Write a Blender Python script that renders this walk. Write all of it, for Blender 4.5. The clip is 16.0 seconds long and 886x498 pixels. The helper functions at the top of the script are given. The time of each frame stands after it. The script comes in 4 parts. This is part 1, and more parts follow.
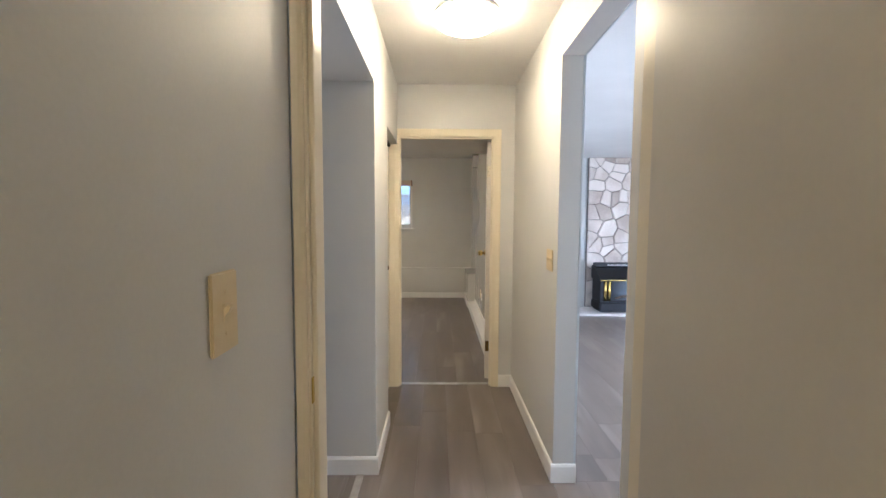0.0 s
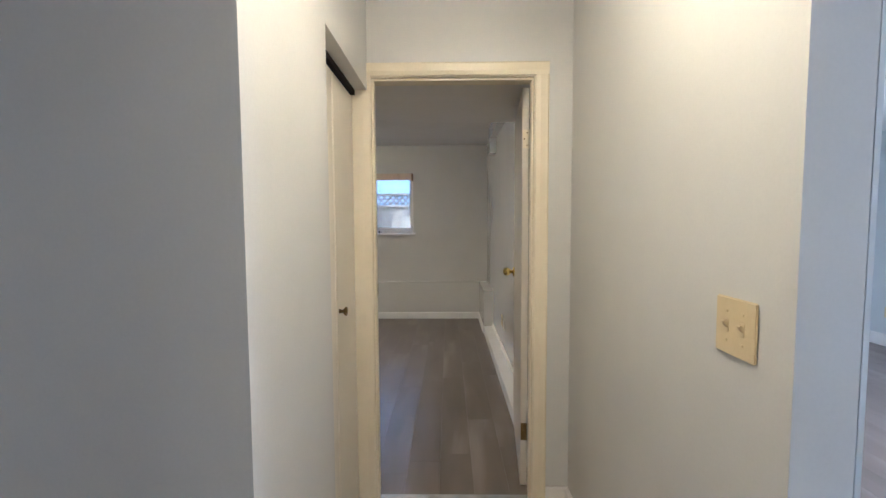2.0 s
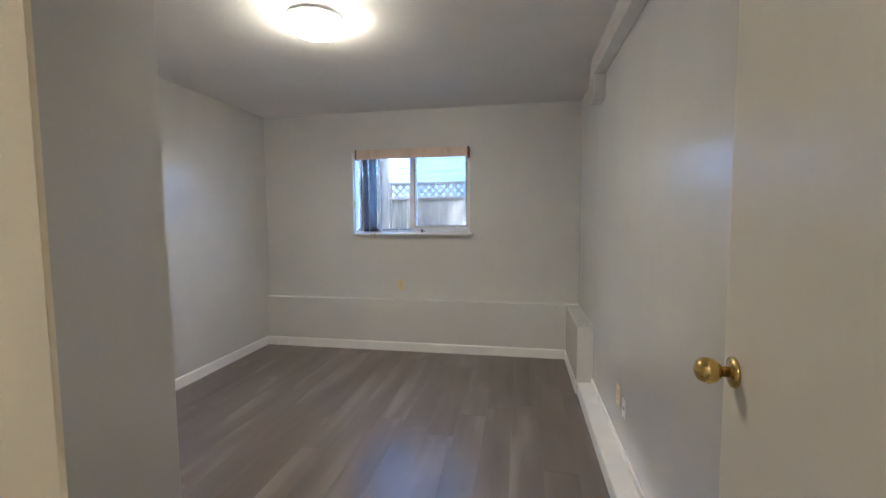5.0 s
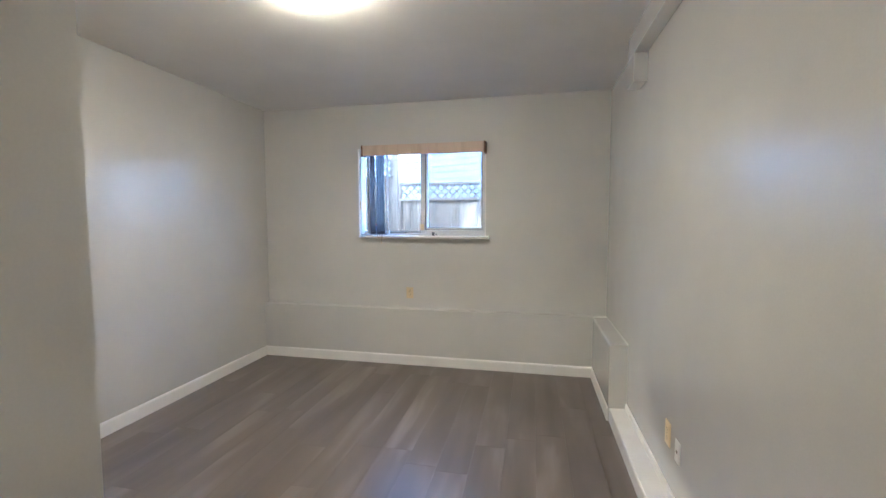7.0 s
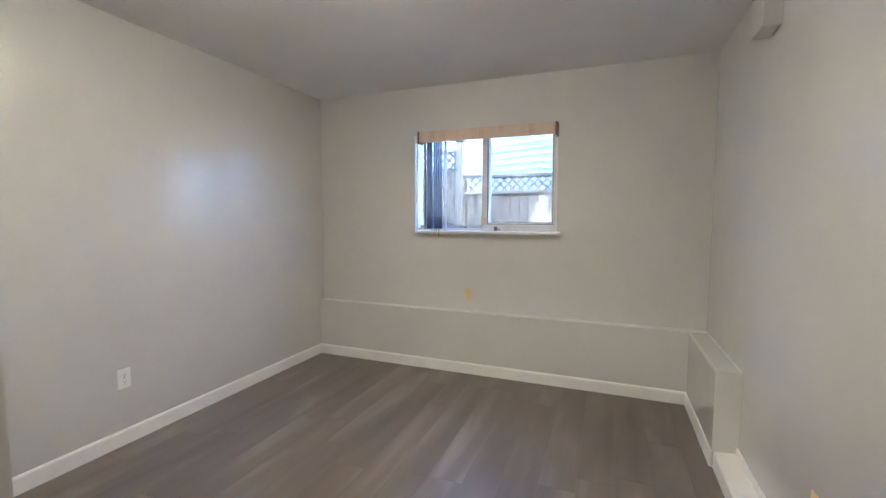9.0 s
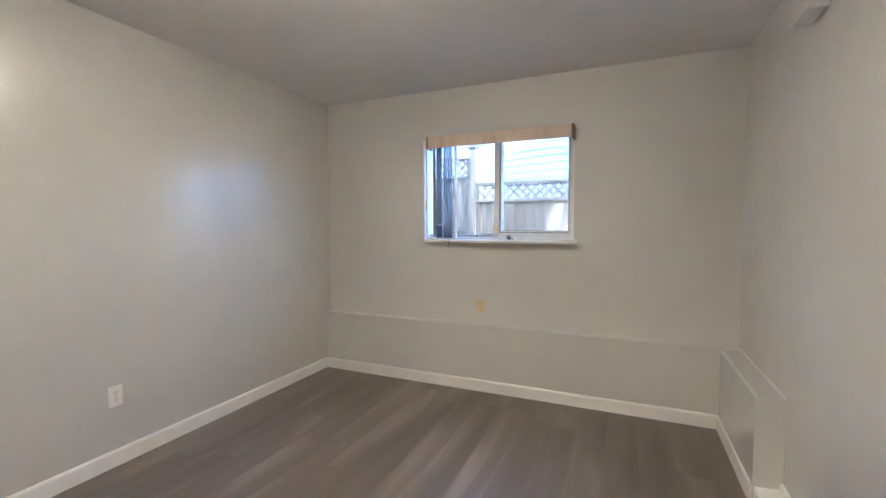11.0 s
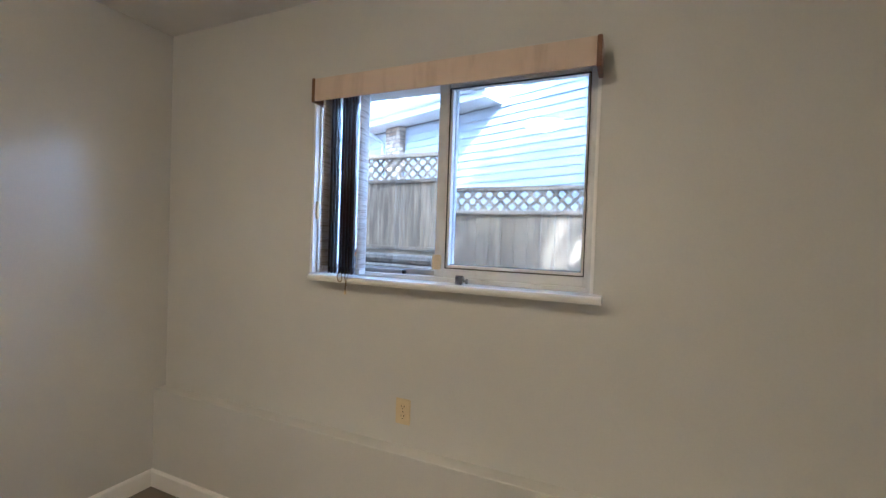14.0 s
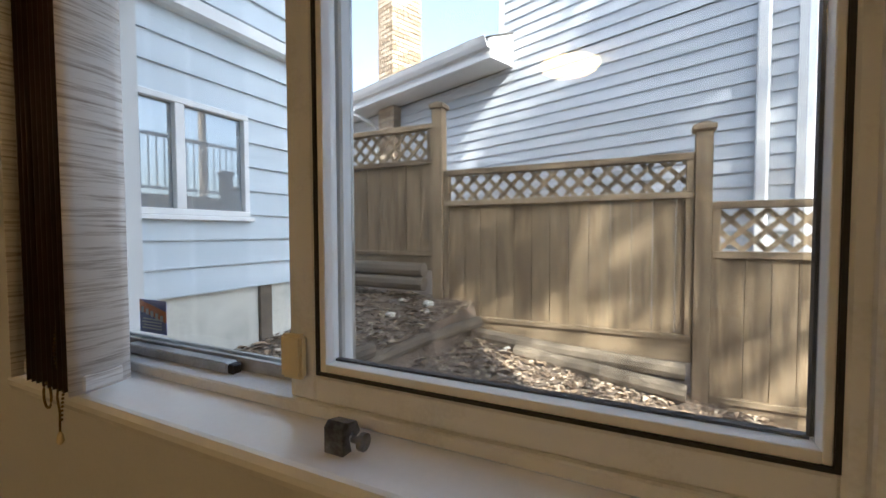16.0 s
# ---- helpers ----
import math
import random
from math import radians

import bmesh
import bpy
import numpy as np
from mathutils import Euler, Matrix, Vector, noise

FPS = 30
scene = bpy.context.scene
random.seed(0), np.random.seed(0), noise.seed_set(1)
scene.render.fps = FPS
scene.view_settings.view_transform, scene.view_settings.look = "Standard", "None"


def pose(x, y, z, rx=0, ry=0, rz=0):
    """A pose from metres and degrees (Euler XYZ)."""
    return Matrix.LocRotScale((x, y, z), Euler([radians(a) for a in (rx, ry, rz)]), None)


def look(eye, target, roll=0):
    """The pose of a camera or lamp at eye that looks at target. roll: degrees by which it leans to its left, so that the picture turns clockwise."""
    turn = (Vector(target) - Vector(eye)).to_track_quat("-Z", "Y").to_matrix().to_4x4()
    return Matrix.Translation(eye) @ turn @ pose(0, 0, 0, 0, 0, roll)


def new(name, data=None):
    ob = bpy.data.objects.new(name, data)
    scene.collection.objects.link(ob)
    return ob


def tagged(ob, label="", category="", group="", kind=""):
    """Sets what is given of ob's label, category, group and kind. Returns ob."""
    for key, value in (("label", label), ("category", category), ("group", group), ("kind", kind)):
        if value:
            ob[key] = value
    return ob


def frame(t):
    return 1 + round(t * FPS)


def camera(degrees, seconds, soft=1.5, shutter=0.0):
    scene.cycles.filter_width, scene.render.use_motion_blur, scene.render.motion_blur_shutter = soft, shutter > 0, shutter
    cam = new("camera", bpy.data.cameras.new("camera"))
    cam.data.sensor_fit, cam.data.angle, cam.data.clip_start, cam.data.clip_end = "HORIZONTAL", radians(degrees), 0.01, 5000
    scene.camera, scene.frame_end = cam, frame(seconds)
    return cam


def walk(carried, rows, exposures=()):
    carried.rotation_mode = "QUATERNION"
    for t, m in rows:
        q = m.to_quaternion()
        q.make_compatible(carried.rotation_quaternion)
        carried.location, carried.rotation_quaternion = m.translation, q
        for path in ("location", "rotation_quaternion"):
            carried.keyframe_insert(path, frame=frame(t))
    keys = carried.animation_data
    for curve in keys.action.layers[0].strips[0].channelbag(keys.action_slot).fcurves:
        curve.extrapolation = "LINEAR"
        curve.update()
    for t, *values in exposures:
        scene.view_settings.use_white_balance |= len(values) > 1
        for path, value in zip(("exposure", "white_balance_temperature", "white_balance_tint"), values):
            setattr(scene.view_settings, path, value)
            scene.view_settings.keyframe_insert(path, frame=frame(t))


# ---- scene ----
# ---- camera ----
cam = camera(92.8, 16.0)
PATH = [
    (0, (-0.085, -0.864, 1.377), (-0.063, 1.132, 1.239), 0.3),
    (0.5, (-0.077, -0.486, 1.354), (-0.052, 1.509, 1.215), -0.5),
    (1, (-0.062, -0.123, 1.37), (-0.084, 1.871, 1.22), 0.4),
    (1.5, (-0.073, 0.232, 1.371), (-0.018, 2.225, 1.221), -1.3),
    (2, (-0.046, 0.581, 1.373), (-0.073, 2.577, 1.247), -0.3),
    (2.5, (-0.012, 0.913, 1.359), (-0.132, 2.903, 1.194), -0.4),
    (3, (-0.013, 1.284, 1.361), (-0.156, 3.273, 1.206), -1.9),
    (3.5, (0.03, 1.649, 1.367), (-0.196, 3.631, 1.224), -0.6),
    (4, (0.027, 1.977, 1.364), (-0.222, 3.957, 1.225), -0.3),
    (4.2, (0.014, 2.101, 1.363), (-0.272, 4.076, 1.231), -0.7),
    (6.3, (-0.115, 2.595, 1.385), (-0.514, 4.546, 1.206), -0.0),
    (6.5, (-0.119, 2.625, 1.376), (-0.497, 4.582, 1.213), 0.0),
    (7, (-0.135, 2.781, 1.36), (-0.549, 4.733, 1.227), -0.1),
    (7.5, (-0.131, 3.029, 1.383), (-0.56, 4.978, 1.259), 0.3),
    (8, (-0.133, 3.181, 1.365), (-0.504, 5.143, 1.24), -0.2),
    (8.5, (-0.162, 3.191, 1.328), (-0.662, 5.123, 1.193), -0.3),
    (9, (-0.165, 3.19, 1.333), (-0.894, 5.046, 1.184), 0.1),
    (9.2, (-0.165, 3.191, 1.356), (-0.974, 5.012, 1.188), 0.1),
    (11.3, (-0.193, 3.466, 1.327), (-0.979, 5.302, 1.227), -0.4),
    (11.5, (-0.171, 3.559, 1.326), (-0.932, 5.405, 1.227), -0.9),
    (12, (-0.183, 3.832, 1.291), (-0.895, 5.699, 1.197), 0.9),
    (12.5, (-0.193, 4.16, 1.295), (-0.955, 6.007, 1.214), 1.5),
    (13, (-0.29, 4.454, 1.316), (-1.066, 6.297, 1.297), 0.3),
    (13.5, (-0.354, 4.777, 1.394), (-1.159, 6.607, 1.371), 1.3),
    (14, (-0.446, 5.086, 1.39), (-1.249, 6.918, 1.35), 2.0),
    (14.5, (-0.531, 5.414, 1.428), (-1.315, 7.253, 1.413), 2.0),
    (15, (-0.584, 5.766, 1.452), (-1.445, 7.571, 1.431), 1.6),
    (15.5, (-0.664, 6.047, 1.46), (-1.505, 7.861, 1.436), 0.9),
    (16, (-0.723, 6.228, 1.469), (-1.606, 8.02, 1.39), -0.2),
]
EXPOSURES = [(0, 3.68, 4130, 10), (1, 3.58, 4180, 10), (1.5, 3.48, 4100, 10), (2, 3.54, 3920, 10), (2.5, 3.56, 3760, 10), (3, 3.38, 3700, 10), (4.2, 3.5, 3820, 10), (6.3, 4.15, 3830, 10), (9.2, 4.13, 3880, 10), (12.5, 4.0, 4050, 10), (13.5, 3.8, 4150, 10), (14.5, 3.45, 4250, 10), (15.0, 3.05, 4550, 10), (15.5, 2.38, 5050, 10), (16, 2.22, 5750, 10)]
walk(cam, [(t, look(eye, target, roll)) for t, eye, target, roll in PATH], EXPOSURES)

# ---- light ----
SUN_TRAVEL = Vector((-0.90, 0.75, -0.95)).normalized()
world = bpy.data.worlds.new("sky")
scene.world = world
world.use_nodes = True
wn = world.node_tree
sky = wn.nodes.new("ShaderNodeTexSky")
sky.sky_type = "NISHITA"
sky.sun_disc = False
sky.dust_density = 4.0
sky.sun_elevation = math.asin(-SUN_TRAVEL.z)
sky.sun_rotation = math.atan2(-SUN_TRAVEL.x, -SUN_TRAVEL.y)
haze = wn.nodes.new("ShaderNodeHueSaturation")
haze.inputs["Saturation"].default_value, haze.inputs["Value"].default_value = 0.62, 1.15
wn.links.new(sky.outputs["Color"], haze.inputs["Color"])
wn.links.new(haze.outputs["Color"], wn.nodes["Background"].inputs["Color"])
wn.nodes["Background"].inputs["Strength"].default_value = 0.15
sun_data = bpy.data.lights.new("sun", "SUN")
sun_data.energy, sun_data.angle, sun_data.color = 5.0, radians(0.6), (1.0, 0.90, 0.75)
sun = new("sun", sun_data)
sun.matrix_world = look((0, 0, 20), Vector((0, 0, 20)) + SUN_TRAVEL)
LAMP_COLOUR = (1.0, 0.61, 0.24)
BEDROOM_LAMP, HALL_LAMP, LIVING_LAMP, SOUTH_LAMP = 8.9, 6.0, 5.0, 4.6


# ---- materials ----
def shader(name, colour, rough=0.5, metal=0.0, spec=0.5):
    m = bpy.data.materials.new(name)
    m.use_nodes = True
    p = m.node_tree.nodes["Principled BSDF"]
    p.inputs["Base Color"].default_value = (*colour, 1)
    p.inputs["Roughness"].default_value = rough
    p.inputs["Metallic"].default_value = metal
    p.inputs["Specular IOR Level"].default_value = spec
    return m


def node(m, kind, **values):
    n = m.node_tree.nodes.new(kind)
    for key, v in values.items():
        n.inputs[key.replace("_", " ")].default_value = v
    return n


def wire(m, a, out, b, into):
    m.node_tree.links.new(a.outputs[out], b.inputs[into])


def coords(m, scale=(1, 1, 1)):
    c = m.node_tree.nodes.new("ShaderNodeTexCoord")
    mp = node(m, "ShaderNodeMapping", Scale=scale)
    wire(m, c, "Object", mp, "Vector")
    return mp


def grained(name, dark, light, rough=0.5, scale=(1, 1, 1), size=6.0, detail=6.0, fine=180.0, bump=0.1, depth=0.001,
            spread=(0.35, 0.65), by_object=0.0, metal=0.0, spec=0.5, rough_var=0.1, fine_mix=0.25):
    """A surface that varies at two scales: broad patches and fine grain, with relief."""
    m = shader(name, light, rough, metal, spec)
    p = m.node_tree.nodes["Principled BSDF"]
    mp = coords(m, scale)
    broad = node(m, "ShaderNodeTexNoise", Scale=size, Detail=detail, Roughness=0.6)
    small = node(m, "ShaderNodeTexNoise", Scale=fine, Detail=3.0)
    wire(m, mp, 0, broad, "Vector")
    wire(m, mp, 0, small, "Vector")
    fac = broad.outputs["Fac"]
    mix = m.node_tree.nodes.new("ShaderNodeMath")
    mix.operation = "MULTIPLY_ADD"
    wire(m, small, "Fac", mix, 0)
    mix.inputs[1].default_value = fine_mix
    m.node_tree.links.new(fac, mix.inputs[2])
    if by_object:
        info = m.node_tree.nodes.new("ShaderNodeObjectInfo")
        add = m.node_tree.nodes.new("ShaderNodeMath")
        add.operation = "MULTIPLY_ADD"
        wire(m, info, "Random", add, 0)
        add.inputs[1].default_value = by_object
        wire(m, mix, 0, add, 2)
        off = m.node_tree.nodes.new("ShaderNodeVectorMath")
        off.operation = "MULTIPLY_ADD"
        wire(m, info, "Random", off, 0)
        off.inputs[1].default_value = (37.0, 53.0, 11.0)
        src = mp.inputs["Vector"].links[0].from_socket
        m.node_tree.links.new(src, off.inputs[2])
        m.node_tree.links.new(off.outputs[0], mp.inputs["Vector"])
        mix = add
    low, high = spread
    ramp = m.node_tree.nodes.new("ShaderNodeValToRGB")
    shift = fine_mix / 2 + by_object / 2
    ramp.color_ramp.elements[0].position, ramp.color_ramp.elements[0].color = max(0, low + shift), (*dark, 1)
    ramp.color_ramp.elements[1].position, ramp.color_ramp.elements[1].color = min(1, high + shift), (*light, 1)
    wire(m, mix, 0, ramp, "Fac")
    wire(m, ramp, "Color", p, "Base Color")
    if rough_var:
        rr = node(m, "ShaderNodeMapRange")
        rr.inputs["To Min"].default_value, rr.inputs["To Max"].default_value = rough - rough_var, min(1, rough + rough_var)
        wire(m, broad, "Fac", rr, "Value")
        wire(m, rr, "Result", p, "Roughness")
    if bump:
        b = node(m, "ShaderNodeBump", Strength=bump, Distance=depth)
        wire(m, small, "Fac", b, "Height")
        wire(m, b, "Normal", p, "Normal")
    return m


WALL = grained("wall_paint", (0.60, 0.595, 0.57), (0.66, 0.655, 0.63), 0.25, size=0.9, fine=140, bump=0.05, depth=0.002, rough_var=0.02, spec=1.0)
WALL.node_tree.nodes["Principled BSDF"].inputs["Coat Weight"].default_value = 1.0
WALL.node_tree.nodes["Principled BSDF"].inputs["Coat Roughness"].default_value = 0.26
# wall_paint's colours again with a duller finish, so lamp glints don't show.
WALL_DULLED = grained("wall_paint_dulled", (0.60, 0.595, 0.57), (0.66, 0.655, 0.63), 0.46, size=0.9, fine=140, bump=0.08, depth=0.002, rough_var=0.04)
WALL_COOL = grained("living_wall_paint", (0.61, 0.645, 0.66), (0.67, 0.70, 0.715), 0.45, size=0.9, fine=140, bump=0.12, depth=0.002, rough_var=0.06)
CEIL = grained("ceiling_paint", (0.74, 0.73, 0.71), (0.80, 0.79, 0.77), 0.75, size=1.3, fine=90, bump=0.3, depth=0.003)
CREAM = grained("cream_gloss_paint", (0.76, 0.69, 0.51), (0.82, 0.75, 0.57), 0.33, size=3, fine=120, bump=0.06, depth=0.001, rough_var=0.03)
DOOR_PAINT = grained("door_paint", (0.66, 0.62, 0.53), (0.70, 0.66, 0.57), 0.31, size=2, fine=90, bump=0.05, depth=0.001, rough_var=0.02)
BIFOLD = grained("bifold_paint", (0.74, 0.69, 0.57), (0.79, 0.74, 0.62), 0.38, size=2, fine=90, bump=0.06, depth=0.001, rough_var=0.05)
WHITE = grained("white_trim_paint", (0.83, 0.82, 0.79), (0.89, 0.88, 0.86), 0.40, size=4, fine=120, bump=0.06, depth=0.001, rough_var=0.05)
VINYL = grained("window_vinyl", (0.56, 0.56, 0.54), (0.74, 0.75, 0.75), 0.35, spread=(0.22, 0.50), size=9, fine=200, bump=0.05, depth=0.001, rough_var=0.05)
ALU = grained("aluminium_track", (0.35, 0.35, 0.34), (0.55, 0.55, 0.54), 0.40, size=12, fine=200, bump=0.05, metal=0.8, depth=0.001)
BLACK = grained("black_seal", (0.008, 0.008, 0.009), (0.02, 0.02, 0.022), 0.55, size=10, bump=0.0)
# Near-black colour that stands in for shade in the closet and its head gap.
SHADOW_GAP = grained("painted_gap_shade", (0.01, 0.009, 0.008), (0.02, 0.018, 0.016), 0.9, bump=0.0)
BRASS = grained("polished_brass", (0.60, 0.45, 0.10), (0.76, 0.60, 0.18), 0.16, size=14, fine=200, bump=0.02, metal=1.0, rough_var=0.05)
DARK_BRASS = grained("tarnished_brass", (0.12, 0.08, 0.03), (0.25, 0.18, 0.08), 0.35, size=30, bump=0.03, metal=1.0)
IVORY = grained("ivory_plastic", (0.66, 0.55, 0.30), (0.72, 0.61, 0.36), 0.35, size=10, bump=0.02)
WHITE_PLASTIC = grained("white_plastic", (0.74, 0.74, 0.72), (0.80, 0.80, 0.78), 0.35, size=10, bump=0.02)
SLOT = shader("socket_slot", (0.02, 0.018, 0.015), 0.6)
STEEL = grained("worn_steel", (0.10, 0.10, 0.11), (0.30, 0.30, 0.31), 0.4, size=40, metal=0.9, bump=0.1)


def floor_material():
    m = shader("vinyl_plank", (0.2, 0.17, 0.15), 0.36, 0.0, 0.65)
    p = m.node_tree.nodes["Principled BSDF"]
    info = m.node_tree.nodes.new("ShaderNodeObjectInfo")
    c = m.node_tree.nodes.new("ShaderNodeTexCoord")
    off = m.node_tree.nodes.new("ShaderNodeVectorMath")
    off.operation = "MULTIPLY_ADD"
    wire(m, info, "Random", off, 0)
    off.inputs[1].default_value = (31.0, 57.0, 0.0)
    wire(m, c, "Object", off, 2)
    stretch = node(m, "ShaderNodeMapping", Scale=(3.4, 0.55, 1.0))
    wire(m, off, 0, stretch, "Vector")
    streak = node(m, "ShaderNodeTexNoise", Scale=1.5, Detail=3.0, Roughness=0.45, Distortion=0.3)
    wire(m, stretch, 0, streak, "Vector")
    thin = node(m, "ShaderNodeMapping", Scale=(120.0, 3.0, 1.0))
    wire(m, off, 0, thin, "Vector")
    grain = node(m, "ShaderNodeTexNoise", Scale=1.5, Detail=4.0)
    wire(m, thin, 0, grain, "Vector")
    s = m.node_tree.nodes.new("ShaderNodeMath")
    s.operation = "MULTIPLY_ADD"
    wire(m, grain, "Fac", s, 0)
    s.inputs[1].default_value = 0.06
    wire(m, streak, "Fac", s, 2)
    t = m.node_tree.nodes.new("ShaderNodeMath")
    t.operation = "MULTIPLY_ADD"
    wire(m, info, "Random", t, 0)
    t.inputs[1].default_value = 0.03
    wire(m, s, 0, t, 2)
    ramp = m.node_tree.nodes.new("ShaderNodeValToRGB")
    e = ramp.color_ramp.elements
    e[0].position, e[0].color = 0.32, (0.118, 0.098, 0.083, 1)
    e[1].position, e[1].color = 0.80, (0.285, 0.248, 0.216, 1)
    mid = e.new(0.60)
    mid.color = (0.178, 0.150, 0.128, 1)
    wire(m, t, 0, ramp, "Fac")
    wire(m, ramp, "Color", p, "Base Color")
    rr = node(m, "ShaderNodeMapRange")
    rr.inputs["To Min"].default_value, rr.inputs["To Max"].default_value = 0.27, 0.37
    wire(m, streak, "Fac", rr, "Value")
    wire(m, rr, "Result", p, "Roughness")
    b = node(m, "ShaderNodeBump", Strength=0.12, Distance=0.001)
    wire(m, grain, "Fac", b, "Height")
    wire(m, b, "Normal", p, "Normal")
    return m


PLANK = floor_material()
GROUT = grained("floor_underlay", (0.07, 0.058, 0.048), (0.10, 0.085, 0.07), 0.8, bump=0.1)


def glow(name, colour, strength):
    m = shader(name, (0.9, 0.88, 0.84), 0.3)
    p = m.node_tree.nodes["Principled BSDF"]
    p.inputs["Emission Color"].default_value = (*colour, 1)
    p.inputs["Emission Strength"].default_value = strength
    return m


def glass_material(name, tint=(0.96, 0.98, 0.97)):
    m = bpy.data.materials.new(name)
    m.use_nodes = True
    t = m.node_tree
    t.nodes.remove(t.nodes["Principled BSDF"])
    clear, gloss = t.nodes.new("ShaderNodeBsdfTransparent"), t.nodes.new("ShaderNodeBsdfGlossy")
    clear.inputs["Color"].default_value = (*tint, 1)
    gloss.inputs["Roughness"].default_value = 0.02
    lw, mx = t.nodes.new("ShaderNodeLayerWeight"), t.nodes.new("ShaderNodeMixShader")
    lw.inputs["Blend"].default_value = 0.5
    power, scale = t.nodes.new("ShaderNodeMath"), t.nodes.new("ShaderNodeMath")
    power.operation, scale.operation = "POWER", "MULTIPLY_ADD"
    power.inputs[1].default_value = 5.0
    scale.inputs[1].default_value, scale.inputs[2].default_value = 0.9, 0.04
    t.links.new(lw.outputs["Facing"], power.inputs[0])
    t.links.new(power.outputs[0], scale.inputs[0])
    t.links.new(scale.outputs[0], mx.inputs[0])
    t.links.new(clear.outputs[0], mx.inputs[1])
    t.links.new(gloss.outputs[0], mx.inputs[2])
    t.links.new(mx.outputs[0], t.nodes["Material Output"].inputs["Surface"])
    return m


def screen_material():
    m = bpy.data.materials.new("insect_screen_mesh")
    m.use_nodes = True
    t = m.node_tree
    p = t.nodes["Principled BSDF"]
    p.inputs["Base Color"].default_value = (0.16, 0.16, 0.16, 1)
    p.inputs["Roughness"].default_value = 0.6
    clear, mx = t.nodes.new("ShaderNodeBsdfTransparent"), t.nodes.new("ShaderNodeMixShader")
    mp = coords(m, (1, 1, 1))
    waves = []
    for way in ("X", "Z"):
        w = t.nodes.new("ShaderNodeTexWave")
        w.bands_direction = way
        w.inputs["Scale"].default_value = 190.0
        wire(m, mp, 0, w, "Vector")
        waves.append(w)
    top = t.nodes.new("ShaderNodeMath")
    top.operation = "MAXIMUM"
    wire(m, waves[0], "Fac", top, 0)
    wire(m, waves[1], "Fac", top, 1)
    cover = node(m, "ShaderNodeMapRange")
    cover.inputs["To Min"].default_value, cover.inputs["To Max"].default_value = 0.10, 0.24
    wire(m, top, 0, cover, "Value")
    t.links.new(cover.outputs["Result"], mx.inputs[0])
    t.links.new(clear.outputs[0], mx.inputs[1])
    t.links.new(p.outputs[0], mx.inputs[2])
    t.links.new(mx.outputs[0], t.nodes["Material Output"].inputs["Surface"])
    return m


GLASS = glass_material("window_glass")
DARK_GLASS = shader("fire_window_glass", (0.03, 0.035, 0.04), 0.05, 0.0, 0.5)
COATED_GLASS = shader("coated_window_glass", (0.34, 0.37, 0.39), 0.02, 0.45, 1.0)
SILL_PAINT = grained("glossy_sill_paint", (0.82, 0.81, 0.77), (0.88, 0.87, 0.83), 0.24, size=4, fine=120, bump=0.06, depth=0.001, rough_var=0.03, spec=0.9)
SCREEN = screen_material()
STONE = grained("pale_flagstone", (0.44, 0.38, 0.33), (0.80, 0.75, 0.69), 0.75, size=2.2, detail=8, fine=60, bump=0.5, depth=0.004, by_object=0.5, spread=(0.25, 0.7))
MORTAR = grained("grey_mortar", (0.16, 0.14, 0.125), (0.26, 0.23, 0.21), 0.9, size=20, fine=120, bump=0.5, depth=0.003)
BLACK_ENAMEL = grained("black_stove_enamel", (0.006, 0.006, 0.007), (0.012, 0.012, 0.014), 0.38, size=8, fine=150, bump=0.03, spec=0.25)
HEARTH = grained("grey_hearth_tile", (0.48, 0.45, 0.43), (0.68, 0.66, 0.64), 0.35, size=5, fine=60, bump=0.1)
FENCE = grained("weathered_fence_wood", (0.145, 0.102, 0.058), (0.38, 0.28, 0.17), 0.85, scale=(9, 9, 0.8), size=2.5, fine=25, bump=0.5, depth=0.003, by_object=0.22)
FENCE_X = grained("weathered_rail_wood", (0.145, 0.102, 0.06), (0.37, 0.275, 0.17), 0.85, scale=(0.8, 9, 9), size=2.5, fine=25, bump=0.5, depth=0.003, by_object=0.2)
TIMBER = grained("old_landscape_timber", (0.075, 0.058, 0.04), (0.20, 0.16, 0.115), 0.9, scale=(4, 4, 4), size=2.5, fine=30, bump=0.7, depth=0.006)
SIDING = grained("white_vinyl_siding", (0.50, 0.56, 0.60), (0.58, 0.64, 0.68), 0.5, scale=(0.6, 0.6, 4), size=2.0, fine=60, bump=0.15, depth=0.002, by_object=0.1)
FAR_SIDING = grained("pale_grey_siding", (0.45, 0.475, 0.51), (0.55, 0.575, 0.61), 0.55, scale=(0.6, 0.6, 4), size=2.0, fine=60, bump=0.15, depth=0.002, by_object=0.1)
CONCRETE = grained("painted_foundation", (0.50, 0.49, 0.43), (0.72, 0.70, 0.62), 0.8, size=3.5, fine=50, bump=0.4, depth=0.004)
OUT_TRIM = grained("white_exterior_trim", (0.70, 0.70, 0.69), (0.82, 0.82, 0.80), 0.5, size=4, bump=0.1)
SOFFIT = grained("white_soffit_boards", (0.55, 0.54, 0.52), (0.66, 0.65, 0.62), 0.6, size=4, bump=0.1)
SHINGLE = grained("grey_roof_shingle", (0.06, 0.06, 0.06), (0.16, 0.155, 0.15), 0.9, size=9, fine=80, bump=0.6, depth=0.005)
BRICK = grained("tan_chimney_brick", (0.32, 0.23, 0.15), (0.58, 0.47, 0.34), 0.85, size=6, fine=80, bump=0.4, depth=0.003, by_object=0.45)
SOIL = grained("dark_mulch_soil", (0.07, 0.05, 0.035), (0.22, 0.165, 0.12), 0.95, size=5, fine=45, detail=8, bump=0.9, depth=0.02)
